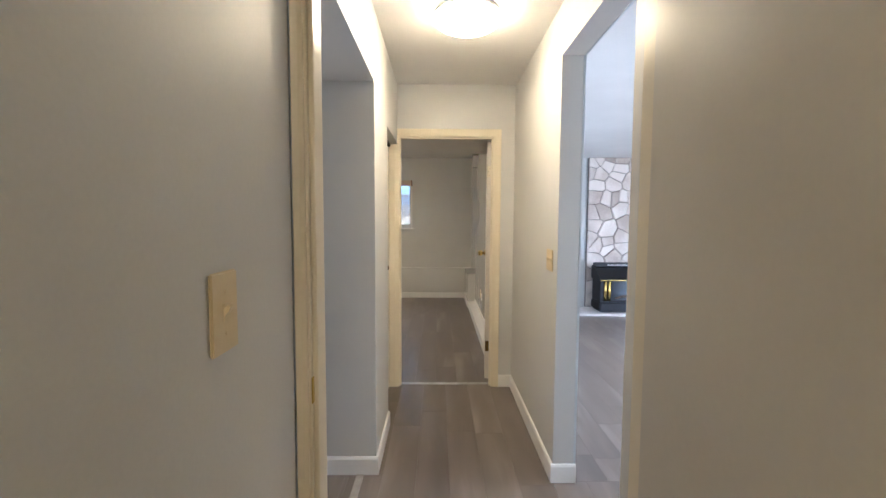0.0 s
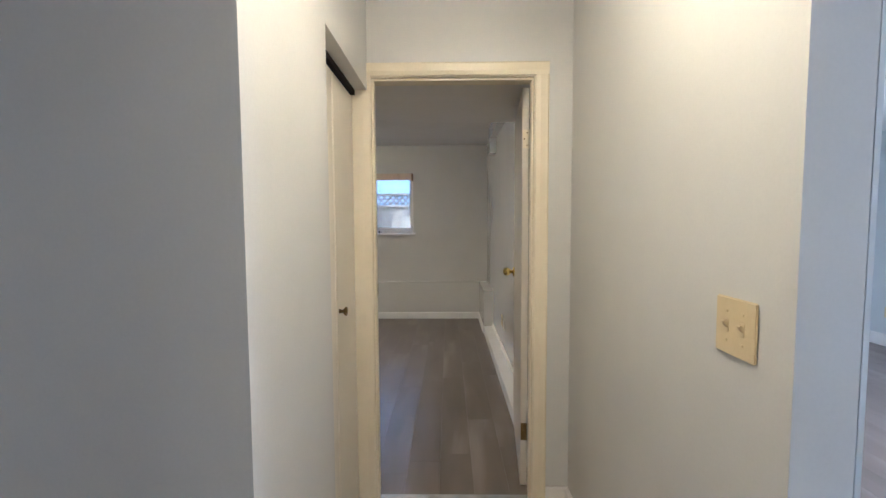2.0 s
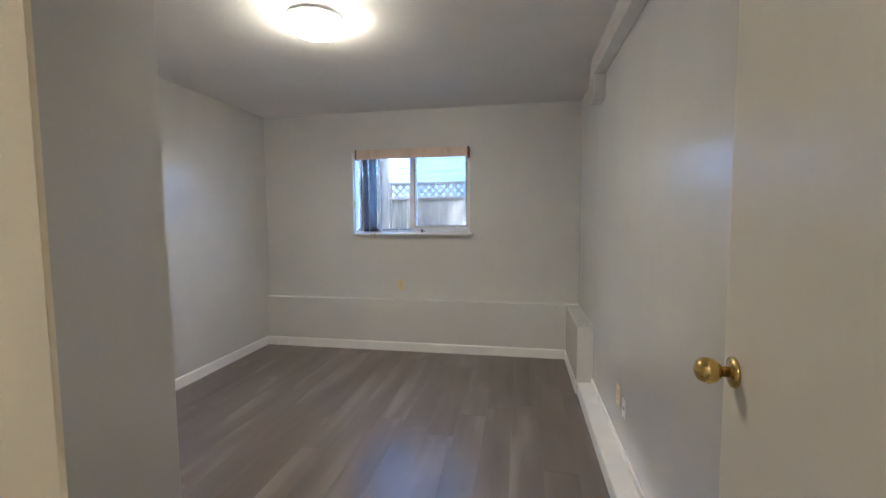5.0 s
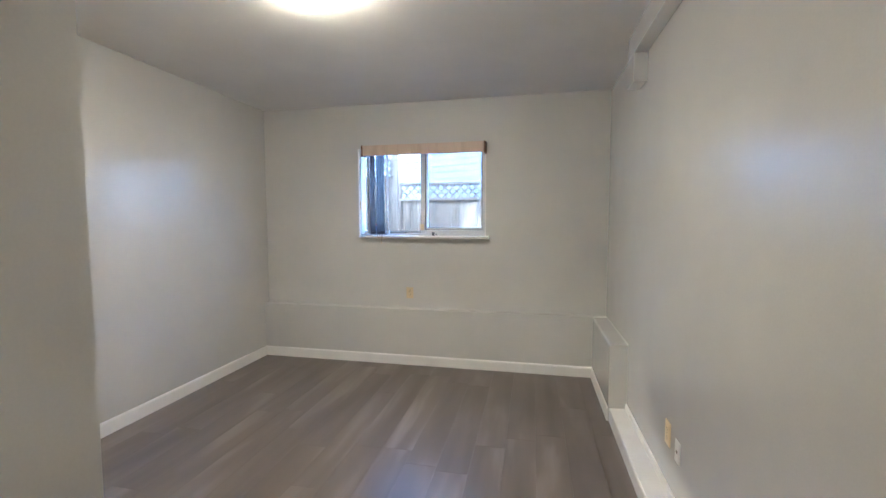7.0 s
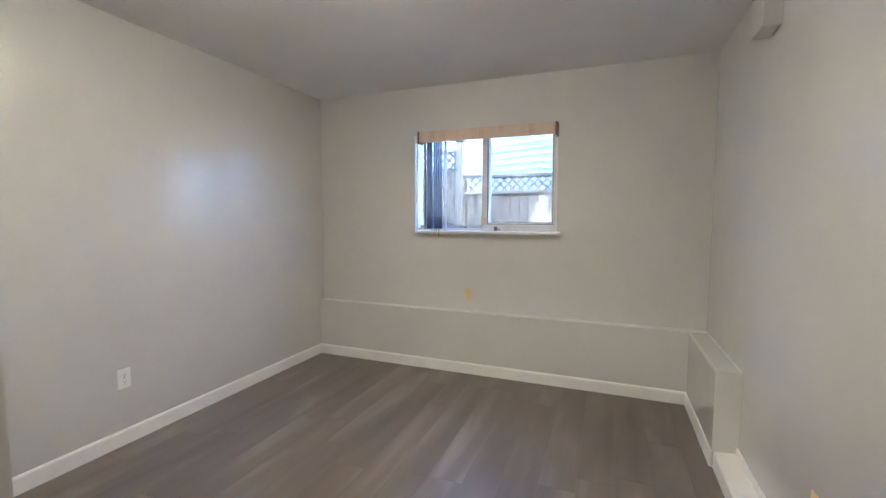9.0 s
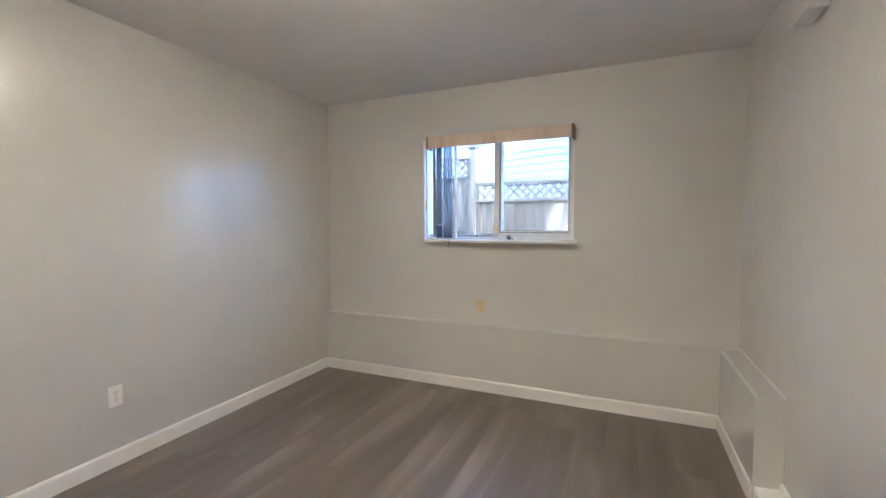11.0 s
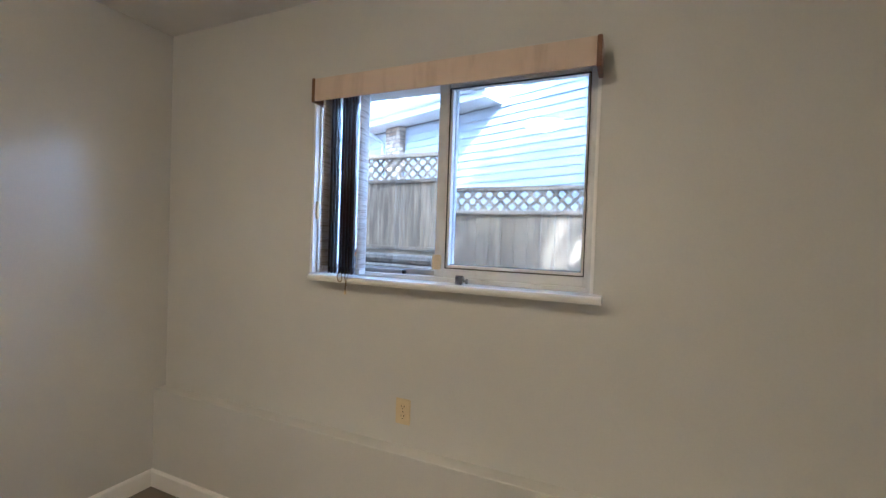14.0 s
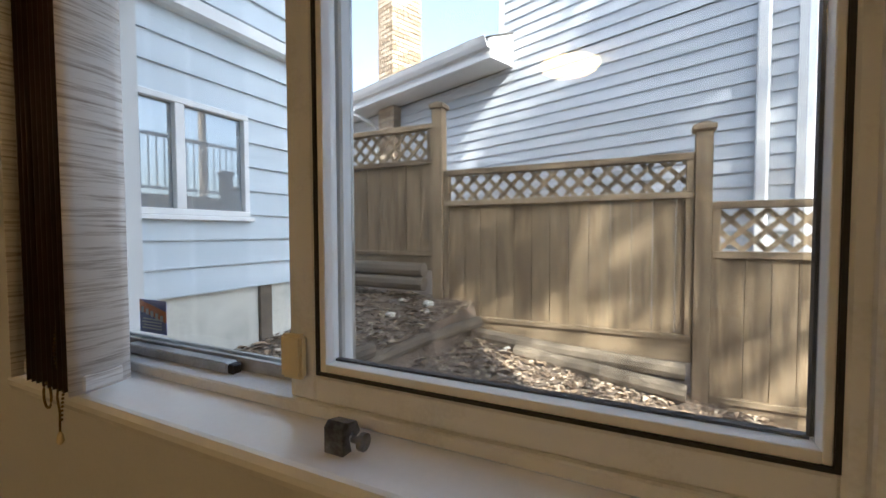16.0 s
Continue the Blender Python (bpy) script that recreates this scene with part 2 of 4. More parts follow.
def litter_material():
    """Each dead leaf or chip takes a tone of its own, with a fine mottling."""
    m = shader("dead_leaves_and_bark", (0.3, 0.22, 0.15), 0.8)
    p = m.node_tree.nodes["Principled BSDF"]
    geo = m.node_tree.nodes.new("ShaderNodeNewGeometry")
    grain = node(m, "ShaderNodeTexNoise", Scale=60.0, Detail=4.0)
    wire(m, coords(m), 0, grain, "Vector")
    mix = m.node_tree.nodes.new("ShaderNodeMath")
    mix.operation = "MULTIPLY_ADD"
    wire(m, grain, "Fac", mix, 0)
    mix.inputs[1].default_value = 0.3
    wire(m, geo, "Random Per Island", mix, 2)
    ramp = m.node_tree.nodes.new("ShaderNodeValToRGB")
    e = ramp.color_ramp.elements
    e[0].position, e[0].color = 0.12, (0.07, 0.045, 0.028, 1)
    e[1].position, e[1].color = 1.0, (0.47, 0.38, 0.28, 1)
    for at, colour in ((0.45, (0.16, 0.108, 0.068, 1)), (0.78, (0.27, 0.19, 0.12, 1))):
        e.new(at).color = colour
    wire(m, mix, 0, ramp, "Fac")
    wire(m, ramp, "Color", p, "Base Color")
    return m


LITTER = litter_material()
LEAF = grained("green_leaves", (0.025, 0.055, 0.015), (0.10, 0.17, 0.04), 0.55, size=2.0, fine=20, bump=0.1)
BARK = grained("grey_bark", (0.07, 0.055, 0.04), (0.17, 0.14, 0.11), 0.9, scale=(3, 3, 0.8), size=5, fine=30, bump=0.8, depth=0.01)
VALANCE = grained("beige_woven_fabric", (0.50, 0.39, 0.30), (0.65, 0.53, 0.43), 0.85, scale=(9, 9, 1.6), size=1.6, fine=160, bump=0.3, depth=0.001, spread=(0.24, 0.52))
BROWN_WOOD = grained("brown_end_wood", (0.10, 0.045, 0.025), (0.20, 0.09, 0.045), 0.4, scale=(5, 5, 1), size=6, bump=0.1)
VANE_DARK = grained("dark_brown_vane", (0.030, 0.014, 0.010), (0.065, 0.030, 0.020), 0.35, scale=(5, 5, 0.6), size=4, fine=40, bump=0.1)
VANE_CLOTH = grained("ribbed_cream_cloth", (0.36, 0.30, 0.25), (0.82, 0.79, 0.75), 0.9, scale=(2.5, 8, 210), size=1.0, detail=3, fine=5, bump=0.5, depth=0.001, spread=(0.27, 0.52))
BEIGE_VANE = grained("beige_brown_vane", (0.22, 0.13, 0.09), (0.40, 0.26, 0.19), 0.7, scale=(6, 6, 1), size=5, fine=40, bump=0.2)


# ---- building helpers ----
def part(name, bm, material, parent=None, label="", smooth=False):
    me = bpy.data.meshes.new(name)
    bmesh.ops.recalc_face_normals(bm, faces=bm.faces)
    bm.to_mesh(me)
    bm.free()
    if smooth:
        for f in me.polygons:
            f.use_smooth = True
    me.materials.append(material)
    ob = new(name, me)
    if parent is not None:
        ob.parent = parent
        ob.matrix_parent_inverse = Matrix.Translation(-parent.location) if parent.parent is None else Matrix.Identity(4)
    return tagged(ob, label)


def thing(name, at, label, category, group="", kind=""):
    ob = new(name)
    ob.location = at
    ob.empty_display_size = 0.1
    return tagged(ob, label, category, group, kind)


def block(x0, x1, y0, y1, z0, z1, bevel=0.0, bm=None, segments=1):
    """A box between corners, its edges rounded by bevel."""
    own = bmesh.new()
    bmesh.ops.create_cube(own, size=1)
    for v in own.verts:
        v.co = Vector(((x0 + x1) / 2 + v.co.x * (x1 - x0), (y0 + y1) / 2 + v.co.y * (y1 - y0), (z0 + z1) / 2 + v.co.z * (z1 - z0)))
    if bevel:
        bmesh.ops.bevel(own, geom=own.edges[:], offset=bevel, segments=segments, affect="EDGES", clamp_overlap=True)
    if bm is None:
        return own
    tmp = bpy.data.meshes.new("tmp")
    own.to_mesh(tmp)
    own.free()
    bm.from_mesh(tmp)
    bpy.data.meshes.remove(tmp)
    return bm


def prism(outline, axis, a, b):
    """Extrude an outline of (u, v) pairs along an axis from a to b."""
    bm = bmesh.new()
    put = {"x": lambda u, v, w: (w, u, v), "y": lambda u, v, w: (u, w, v), "z": lambda u, v, w: (u, v, w)}[axis]
    ends = [[bm.verts.new(put(u, v, w)) for u, v in outline] for w in (a, b)]
    n = len(outline)
    for i in range(n):
        bm.faces.new((ends[0][i], ends[0][(i + 1) % n], ends[1][(i + 1) % n], ends[1][i]))
    bm.faces.new(ends[0])
    bm.faces.new(ends[1][::-1])
    return bm


def lathe(profile, at, axis="z", steps=32):
    """Turn a profile of (radius, height) pairs round an axis through a place."""
    bm = bmesh.new()
    rings = []
    for r, h in profile:
        ring = []
        for k in range(steps):
            a = 2 * math.pi * k / steps
            u, v = r * math.cos(a), r * math.sin(a)
            co = {"z": (u, v, h), "x": (h, u, v), "y": (u, h, v)}[axis]
            ring.append(bm.verts.new(Vector(at) + Vector(co)))
        rings.append(ring)
    for p, q in zip(rings, rings[1:]):
        for k in range(steps):
            bm.faces.new((p[k], p[(k + 1) % steps], q[(k + 1) % steps], q[k]))
    bm.faces.new(rings[0])
    bm.faces.new(rings[-1][::-1])
    bmesh.ops.remove_doubles(bm, verts=bm.verts, dist=1e-5)
    return bm


def tube(points, radius, sides=8):
    """A bent rod through points; radius is one number or one a point."""
    bm = bmesh.new()
    radii = radius if isinstance(radius, (list, tuple)) else [radius] * len(points)
    pts, rings = [Vector(p) for p in points], []
    for i, p in enumerate(pts):
        d = (pts[min(i + 1, len(pts) - 1)] - pts[max(i - 1, 0)]).normalized()
        s = d.cross(Vector((0, 0, 1)) if abs(d.z) < 0.9 else Vector((1, 0, 0))).normalized()
        u = s.cross(d)
        rings.append([bm.verts.new(p + radii[i] * (math.cos(2 * math.pi * k / sides) * s + math.sin(2 * math.pi * k / sides) * u)) for k in range(sides)])
    for p, q in zip(rings, rings[1:]):
        for k in range(sides):
            bm.faces.new((p[k], p[(k + 1) % sides], q[(k + 1) % sides], q[k]))
    bm.faces.new(rings[0])
    bm.faces.new(rings[-1][::-1])
    return bm


def setting(name, boxes, material, label="", bevel=0.0):
    bm = bmesh.new()
    for b in boxes:
        block(*b, bevel=bevel, bm=bm)
    return tagged(part(name, bm, material), label, kind="structure")


def holed_wall(axis, a, b, z0, z1, near, far, hole):
    """A wall along an axis, in one piece, with a rectangular opening (from, to, foot, head) through it."""
    bm = bmesh.new()
    put = (lambda u, w, z: (u, w, z)) if axis == "x" else (lambda u, w, z: (w, u, z))
    rings = []
    for w in (near, far):
        rings.append([[bm.verts.new(put(u, w, z)) for u, z in ((p, lo), (q, lo), (q, hi), (p, hi))] for p, q, lo, hi in ((a, b, z0, z1), hole)])
    for outer, inner in rings:
        for k in range(4):
            bm.faces.new((outer[k], outer[(k + 1) % 4], inner[(k + 1) % 4], inner[k]))
    for i in range(2):
        for k in range(4):
            bm.faces.new((rings[0][i][k], rings[0][i][(k + 1) % 4], rings[1][i][(k + 1) % 4], rings[1][i][k]))
    return bm


# ---- plan ----
HALL_L, HALL_R, HALL_Z = -0.416, 0.522, 2.445
DOOR_Y, DOOR_B = 2.55, 2.67
BED_L, BED_R, BED_Z, FAR = -2.78, 0.50, 2.457, 6.62
OUTER = 6.80
LIV_R, LIV_FAR, LIV_Z = 4.72, 5.75, 2.345
WIN = (-1.785, -0.55, 1.195, 2.045)

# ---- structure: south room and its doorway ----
setting("wall_south_room_west", [(-0.52, -0.392, -2.3, 0.02, 0, 2.445)], WALL_DULLED)
setting("wall_south_room_east", [(1.3, 1.4, -2.3, 0.04, 0, 2.445)], WALL_DULLED)
setting("wall_south_room_back", [(-0.52, 1.4, -2.42, -2.3, 0, 2.445)], WALL_DULLED)
setting("wall_south_room_door", [(-2.32, -0.380, 0.04, 0.16, 0, 2.445), (0.418, 1.4, 0.04, 0.16, 0, 2.445), (-0.380, 0.418, 0.04, 0.16, 2.053, 2.445)], WALL_DULLED)
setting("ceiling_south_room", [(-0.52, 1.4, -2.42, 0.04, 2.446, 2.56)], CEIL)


def door_frame(name, x0, x1, y0, y1, top, sides, casing=0.056):
    """Jambs, head, stops and mitred casings round a doorway between x0 and x1 (clear), y0 and y1."""
    f = thing(name, ((x0 + x1) / 2, y0, 0), "", "", kind="structure")
    part("jamb", block(x0 - 0.018, x0, y0, y1, 0, top + 0.018, 0.001), CREAM, f)
    part("jamb", block(x1, x1 + 0.018, y0, y1, 0, top + 0.018, 0.001), CREAM, f)
    part("head", block(x0, x1, y0, y1, top, top + 0.018, 0.001), CREAM, f)
    m = (y0 + y1) / 2
    part("door_stop", block(x0, x0 + 0.011, m - 0.045, m - 0.010, 0, top - 0.011, 0.002), CREAM, f)
    part("door_stop", block(x1 - 0.011, x1, m - 0.045, m - 0.010, 0, top - 0.011, 0.002), CREAM, f)
    part("door_stop", block(x0, x1, m - 0.045, m - 0.010, top - 0.011, top, 0.002), CREAM, f)
    for y, out, left, right in sides:
        for a, b in ((x0 - 0.005 - left, x0 - 0.005), (x1 + 0.005, x1 + 0.005 + right)):
            t = 0.016 * out
            inner = b if a < (x0 + x1) / 2 else a
            outer = a if inner == b else b
            prof = [(inner, y), (inner, y + 0.5 * t), (inner + 0.35 * (outer - inner), y + 0.85 * t), (outer - 0.1 * (outer - inner), y + t), (outer, y + 0.8 * t), (outer, y)]
            part("casing", prism(prof, "z", 0, top + 0.005), CREAM, f)
        t = 0.016 * out
        prof = [(y, top + 0.005), (y + 0.5 * t, top + 0.005), (y + 0.85 * t, top + 0.005 + 0.35 * casing), (y + t, top + 0.005 + 0.9 * casing), (y + 0.8 * t, top + 0.005 + casing), (y, top + 0.005 + casing)]
        part("head_casing", prism(prof, "x", x0 - 0.005 - left, x1 + 0.005 + right), CREAM, f)
    return f


def strike_plate(parent, x, y, z, wide=0.03):
    p = part("strike_plate", block(x, x + 0.0025, y - wide / 2, y + wide / 2, z - 0.029, z + 0.029, 0.0008), BRASS, parent, "worn brass strike plate")
    part("latch_hole", block(x + 0.001, x + 0.0031, y - 0.007, y + 0.007, z - 0.012, z + 0.012), SLOT, p)


south_frame = door_frame("door_frame_1", -0.362, 0.40, 0.04, 0.16, 2.035, [(0.16, 1, 0.056, 0.056), (0.04, -1, 0.024, 0.056)])
strike_plate(south_frame, -0.362, 0.062, 1.0, 0.04)
bed_frame = door_frame("door_frame_2", -0.40, 0.350, DOOR_Y, DOOR_B, 2.035, [(DOOR_Y, -1, 0.086, 0.058), (DOOR_B, 1, 0.056, 0.056)])
strike_plate(bed_frame, -0.40, DOOR_B - 0.02, 1.04, 0.03)


def leaf_door(name, hinge, angle, width, label, knob_z=1.03, side=1):
    """A flush door leaf: built shut along -x from its hinge edge, its thickness along y by side, then turned about the hinge."""
    d = thing(name, (0, 0, 0), label, "door", kind="structure")
    part("leaf", block(-width, 0, *sorted((side * 0.002, side * 0.036)), 0.012, 2.028, 0.0015), DOOR_PAINT, d)
    for z in (0.297, 1.78):
        h = part("hinge", block(-0.002, 0.0015, *sorted((side * 0.004, side * 0.034)), z - 0.045, z + 0.045, 0.0006), CREAM if z > 1 else DARK_BRASS, d, "butt hinge")
        for dz, dy in ((-0.03, 0.012), (0.0, 0.026), (0.03, 0.012)):
            part("screw", lathe([(0.0035, 0.001), (0.0035, 0.0022), (0.001, 0.0026)], (0, side * dy, z + dz), "x", 10), DARK_BRASS, h)
        part("hinge_pin", lathe([(0.0055, z - 0.048), (0.0055, z + 0.048), (0.003, z + 0.053)], (0.003, -0.004 * side, 0), "z", 12), CREAM if z > 1 else DARK_BRASS, h, smooth=True)
    for s, y in ((side, side * 0.036), (-side, side * 0.002)):
        prof = [(0.031, 0), (0.033, s * 0.003), (0.031, s * 0.008), (0.018, s * 0.012), (0.012, s * 0.013)]
        part("rose", lathe(prof, (-width + 0.065, y, knob_z), "y"), BRASS, d, "polished brass rose", True)
        prof = [(0.011, s * 0.012), (0.011, s * 0.024), (0.016, s * 0.028), (0.024, s * 0.036), (0.0275, s * 0.048), (0.026, s * 0.060), (0.020, s * 0.070), (0.010, s * 0.0745), (0.001, s * 0.0755)]
        part("knob", lathe(prof, (-width + 0.065, y, knob_z), "y"), BRASS, d, "polished brass door knob", True)
    part("latch_plate", block(-width - 0.0012, -width + 0.001, *sorted((side * 0.007, side * 0.031)), knob_z - 0.029, knob_z + 0.029, 0.0004), BRASS, d, "brass latch plate")
    d.matrix_basis = pose(*hinge, 0, 0, angle)
    return d


# the south door swings towards the room behind, the bedroom door into the bedroom
leaf_door("door_1", (0.400, 0.036, 0), 90, 0.765, "cream painted flush door standing open at the hall")
leaf_door("door_2", (0.354, 2.690, 0), -96, 0.742, "cream painted flush bedroom door standing wide open", 1.045, -1)

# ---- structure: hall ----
setting("wall_hall_east", [(HALL_R, 0.630, 0.16, 0.475, 0, HALL_Z), (HALL_R, 0.630, 0.475, 1.270, 2.19, HALL_Z), (HALL_R, 0.630, 1.270, DOOR_Y, 0, HALL_Z)], WALL_DULLED)
setting("wall_hall_west", [(-0.56, HALL_L, 1.342, 1.89, 0, HALL_Z), (-0.56, HALL_L, 1.89, DOOR_Y, 1.976, HALL_Z)], WALL_DULLED)
setting("wall_passage_north", [(-2.2, -0.56, 1.342, 1.50, 0, HALL_Z)], WALL_DULLED)
setting("wall_passage_west", [(-2.32, -2.2, 0.16, 1.50, 0, HALL_Z)], WALL_DULLED)
setting("wall_passage_header", [(-2.2, HALL_L, 0.16, 1.342, 2.08, HALL_Z)], WALL_DULLED)
setting("wall_closet_back", [(-1.25, -1.15, 1.50, DOOR_Y, 0, HALL_Z)], WALL_DULLED)
setting("ceiling_hall", [(-2.32, 0.630, 0.04, DOOR_B, 2.446, 2.56)], CEIL)
setting("wall_bedroom_door", [(-2.9, -0.418, DOOR_Y, DOOR_B, 0, HALL_Z), (0.368, 0.65, DOOR_Y, DOOR_B, 0, HALL_Z), (-0.418, 0.368, DOOR_Y, DOOR_B, 2.053, HALL_Z)], WALL_DULLED)

# ---- structure: bedroom ----
setting("wall_bedroom_east", [(BED_R, 0.65, DOOR_B, OUTER, 0, 2.6)], WALL)
setting("wall_bedroom_west", [(-2.92, BED_L, 3.48, OUTER, 0, 2.6)], WALL)
setting("wall_entry_west", [(-1.29, -1.17, DOOR_B, 3.59, 0, 2.457), (BED_L, -1.29, 3.49, 3.59, 0, 2.457)], WALL)
x0, x1, z0, z1 = WIN
# The window wall and ledge take the dulled copy to lose the lamp's reflection.
tagged(part("wall_bedroom_north", holed_wall("x", BED_L, BED_R, 0, 2.6, FAR, OUTER, WIN), WALL_DULLED), kind="structure")
setting("ceiling_bedroom", [(-2.92, 0.65, DOOR_B, OUTER, BED_Z + 0.001, 2.6)], CEIL)
setting("ceiling_entry_soffit", [(-1.17, -0.462, DOOR_B, 3.47, 2.063, BED_Z), (-0.462, BED_R, DOOR_B, 3.566, 2.063, BED_Z)], CEIL)
LEDGE = 6.555
tagged(part("wall_ledge_north", prism([(LEDGE, 0), (LEDGE, 0.527), (LEDGE + 0.003, 0.530), (FAR, 0.532), (FAR, 0)], "x", BED_L, BED_R), WALL_DULLED), kind="structure")
tagged(part("wall_ledge_east", prism([(0.382, 0), (0.382, 0.512), (0.385, 0.522), (0.393, 0.528), (BED_R - 0.008, 0.530), (BED_R - 0.002, 0.534), (BED_R, 0.54), (BED_R, 0)], "y", 5.74, LEDGE), WALL), kind="structure")
tagged(part("curb_east", prism([(0.387, 0), (0.387, 0.080), (0.392, 0.088), (BED_R - 0.012, 0.094), (BED_R - 0.010, 0.125), (BED_R, 0.128), (BED_R, 0)], "y", DOOR_B, 5.74), WHITE), "white painted low curb along the wall", kind="structure")
chase = bmesh.new()
block(0.425, BED_R, 3.566, 5.62, 2.325, BED_Z, 0.003, chase)
block(0.4252, BED_R, 5.455, 5.618, 2.162, 2.326, 0.003, chase)
tagged(part("wall_pipe_chase", chase, WALL), kind="structure")


def baseboard(name, runs, high=0.092, thick=0.013):
    """Runs of (axis, from, to, wall, direction out of the wall)."""
    b = thing(name, (0, 0, 0), "", "", kind="structure")
    for axis, a, c, at, out in runs:
        prof = [(at, 0.0), (at + out * thick, 0.0), (at + out * thick, high - 0.012), (at + out * thick * 0.6, high - 0.002), (at + out * thick * 0.3, high), (at, high)]
        part("board", prism(prof, axis, a, c), WHITE, b)
    return b


baseboard("baseboard_bedroom", [("x", BED_L, 0.385, LEDGE, -1), ("y", 3.59, LEDGE - 0.013, BED_L, 1), ("y", 5.74, LEDGE - 0.013, 0.385, -1), ("y", DOOR_B, 3.59, -1.17, 1)])
baseboard("baseboard_hall", [("y", 1.270, DOOR_Y - 0.013, HALL_R, -1), ("x", 0.413, HALL_R, DOOR_Y, -1), ("y", 1.342, 1.89, HALL_L, 1), ("x", -2.2, HALL_L + 0.013, 1.342, -1),
                             ("x", HALL_R - 0.013, 0.642, 1.270, -1), ("y", 0.19, 0.475, HALL_R, -1)], 0.098)

# ---- structure: living room ----
setting("wall_living_north", [(0.65, LIV_R, LIV_FAR, 5.87, 0, 2.6)], WALL_COOL)
# LW2 is an unseen opening, added to hold the fill lamp.
LW, LW2 = (3.60, 5.10, 0.80, 1.92), (0.20, 2.60, 0.40, 2.05)
tagged(part("wall_living_east", holed_wall("y", 3.10, 5.87, 0, 2.6, LIV_R, 4.86, LW), WALL_COOL), kind="structure")
tagged(part("wall_living_south_east", holed_wall("y", -1.6, 3.10, 0, 2.6, LIV_R, 4.86, LW2), WALL_COOL), kind="structure")
# Area lamp added in the unseen opening to brighten the living room.
fill_lamp = bpy.data.lights.new("added_living_fill", "AREA")
fill_lamp.shape, fill_lamp.size, fill_lamp.size_y, fill_lamp.energy, fill_lamp.color = "RECTANGLE", 1.6, 2.35, 27.0, (1.0, 0.78, 0.56)
new("added_living_fill", fill_lamp).matrix_world = look((4.84, 1.40, 1.225), (0, 1.40, 1.225))
setting("wall_living_south", [(0.65, LIV_R, -1.6, -1.5, 0, 2.6)], WALL_COOL)
setting("wall_living_west", [(0.632, 0.642, 1.270, DOOR_Y, 0, LIV_Z), (0.652, 0.662, DOOR_Y, LIV_FAR, 0, LIV_Z), (0.632, 0.642, 0.16, 0.475, 0, LIV_Z), (0.632, 0.642, 0.475, 1.270, 2.19, LIV_Z), (1.402, 1.412, -1.5, 0.16, 0, LIV_Z), (0.642, 1.402, 0.162, 0.172, 0, LIV_Z)], WALL_COOL)
setting("wall_house_west_side", [(1.4, 1.5, -2.42, -1.6, 0, 2.6)], WALL)
setting("ceiling_living", [(0.652, 4.86, -1.6, 5.87, LIV_Z + 0.001, 2.6)], CEIL)
baseboard("baseboard_living", [("x", 3.70, LIV_R, LIV_FAR, -1), ("y", -1.5, LIV_FAR - 0.013, LIV_R, -1)], 0.13)

# ---- floor ----
floor = setting("floor", [(-3.0, 4.86, -2.42, 5.87, -0.15, -0.012), (-3.0, 0.65, 5.87, OUTER, -0.15, -0.012)], GROUT, "grey-brown wood-look vinyl plank floor")
plank_meshes = {}


def plank(width, length):
    key = (round(width, 3), round(length, 3))
    if key not in plank_meshes:
        bm = bmesh.new()
        g, e = 0.0002, 0.0007
        lo = [bm.verts.new(c) for c in ((g, g, -0.012), (width - g, g, -0.012), (width - g, length - g, -0.012), (g, length - g, -0.012))]
        mi = [bm.verts.new(c) for c in ((g, g, -0.0006), (width - g, g, -0.0006), (width - g, length - g, -0.0006), (g, length - g, -0.0006))]
        hi = [bm.verts.new(c) for c in ((e, e, 0), (width - e, e, 0), (width - e, length - e, 0), (e, length - e, 0))]
        for p, q in ((lo, mi), (mi, hi)):
            for k in range(4):
                bm.faces.new((p[k], p[(k + 1) % 4], q[(k + 1) % 4], q[k]))
        bm.faces.new(hi)
        me = bpy.data.meshes.new("plank")
        bm.to_mesh(me)
        bm.free()
        me.materials.append(PLANK)
        plank_meshes[key] = me
    return plank_meshes[key]


def lay(x0, x1, y0, y1, seed, wide=0.18, long=1.22):
    rng = random.Random(seed)
    x = x0
    while x < x1 - 0.004:
        w = min(wide, x1 - x)
        y = y0 - rng.random() * long
        while y < y1 - 0.004:
            a, b = max(y, y0), min(y + long, y1)
            if b - a > 0.02:
                ob = new("plank", plank(w, b - a))
                ob.parent = floor
                ob.location = (x, a, 0)
            y += long
        x += wide


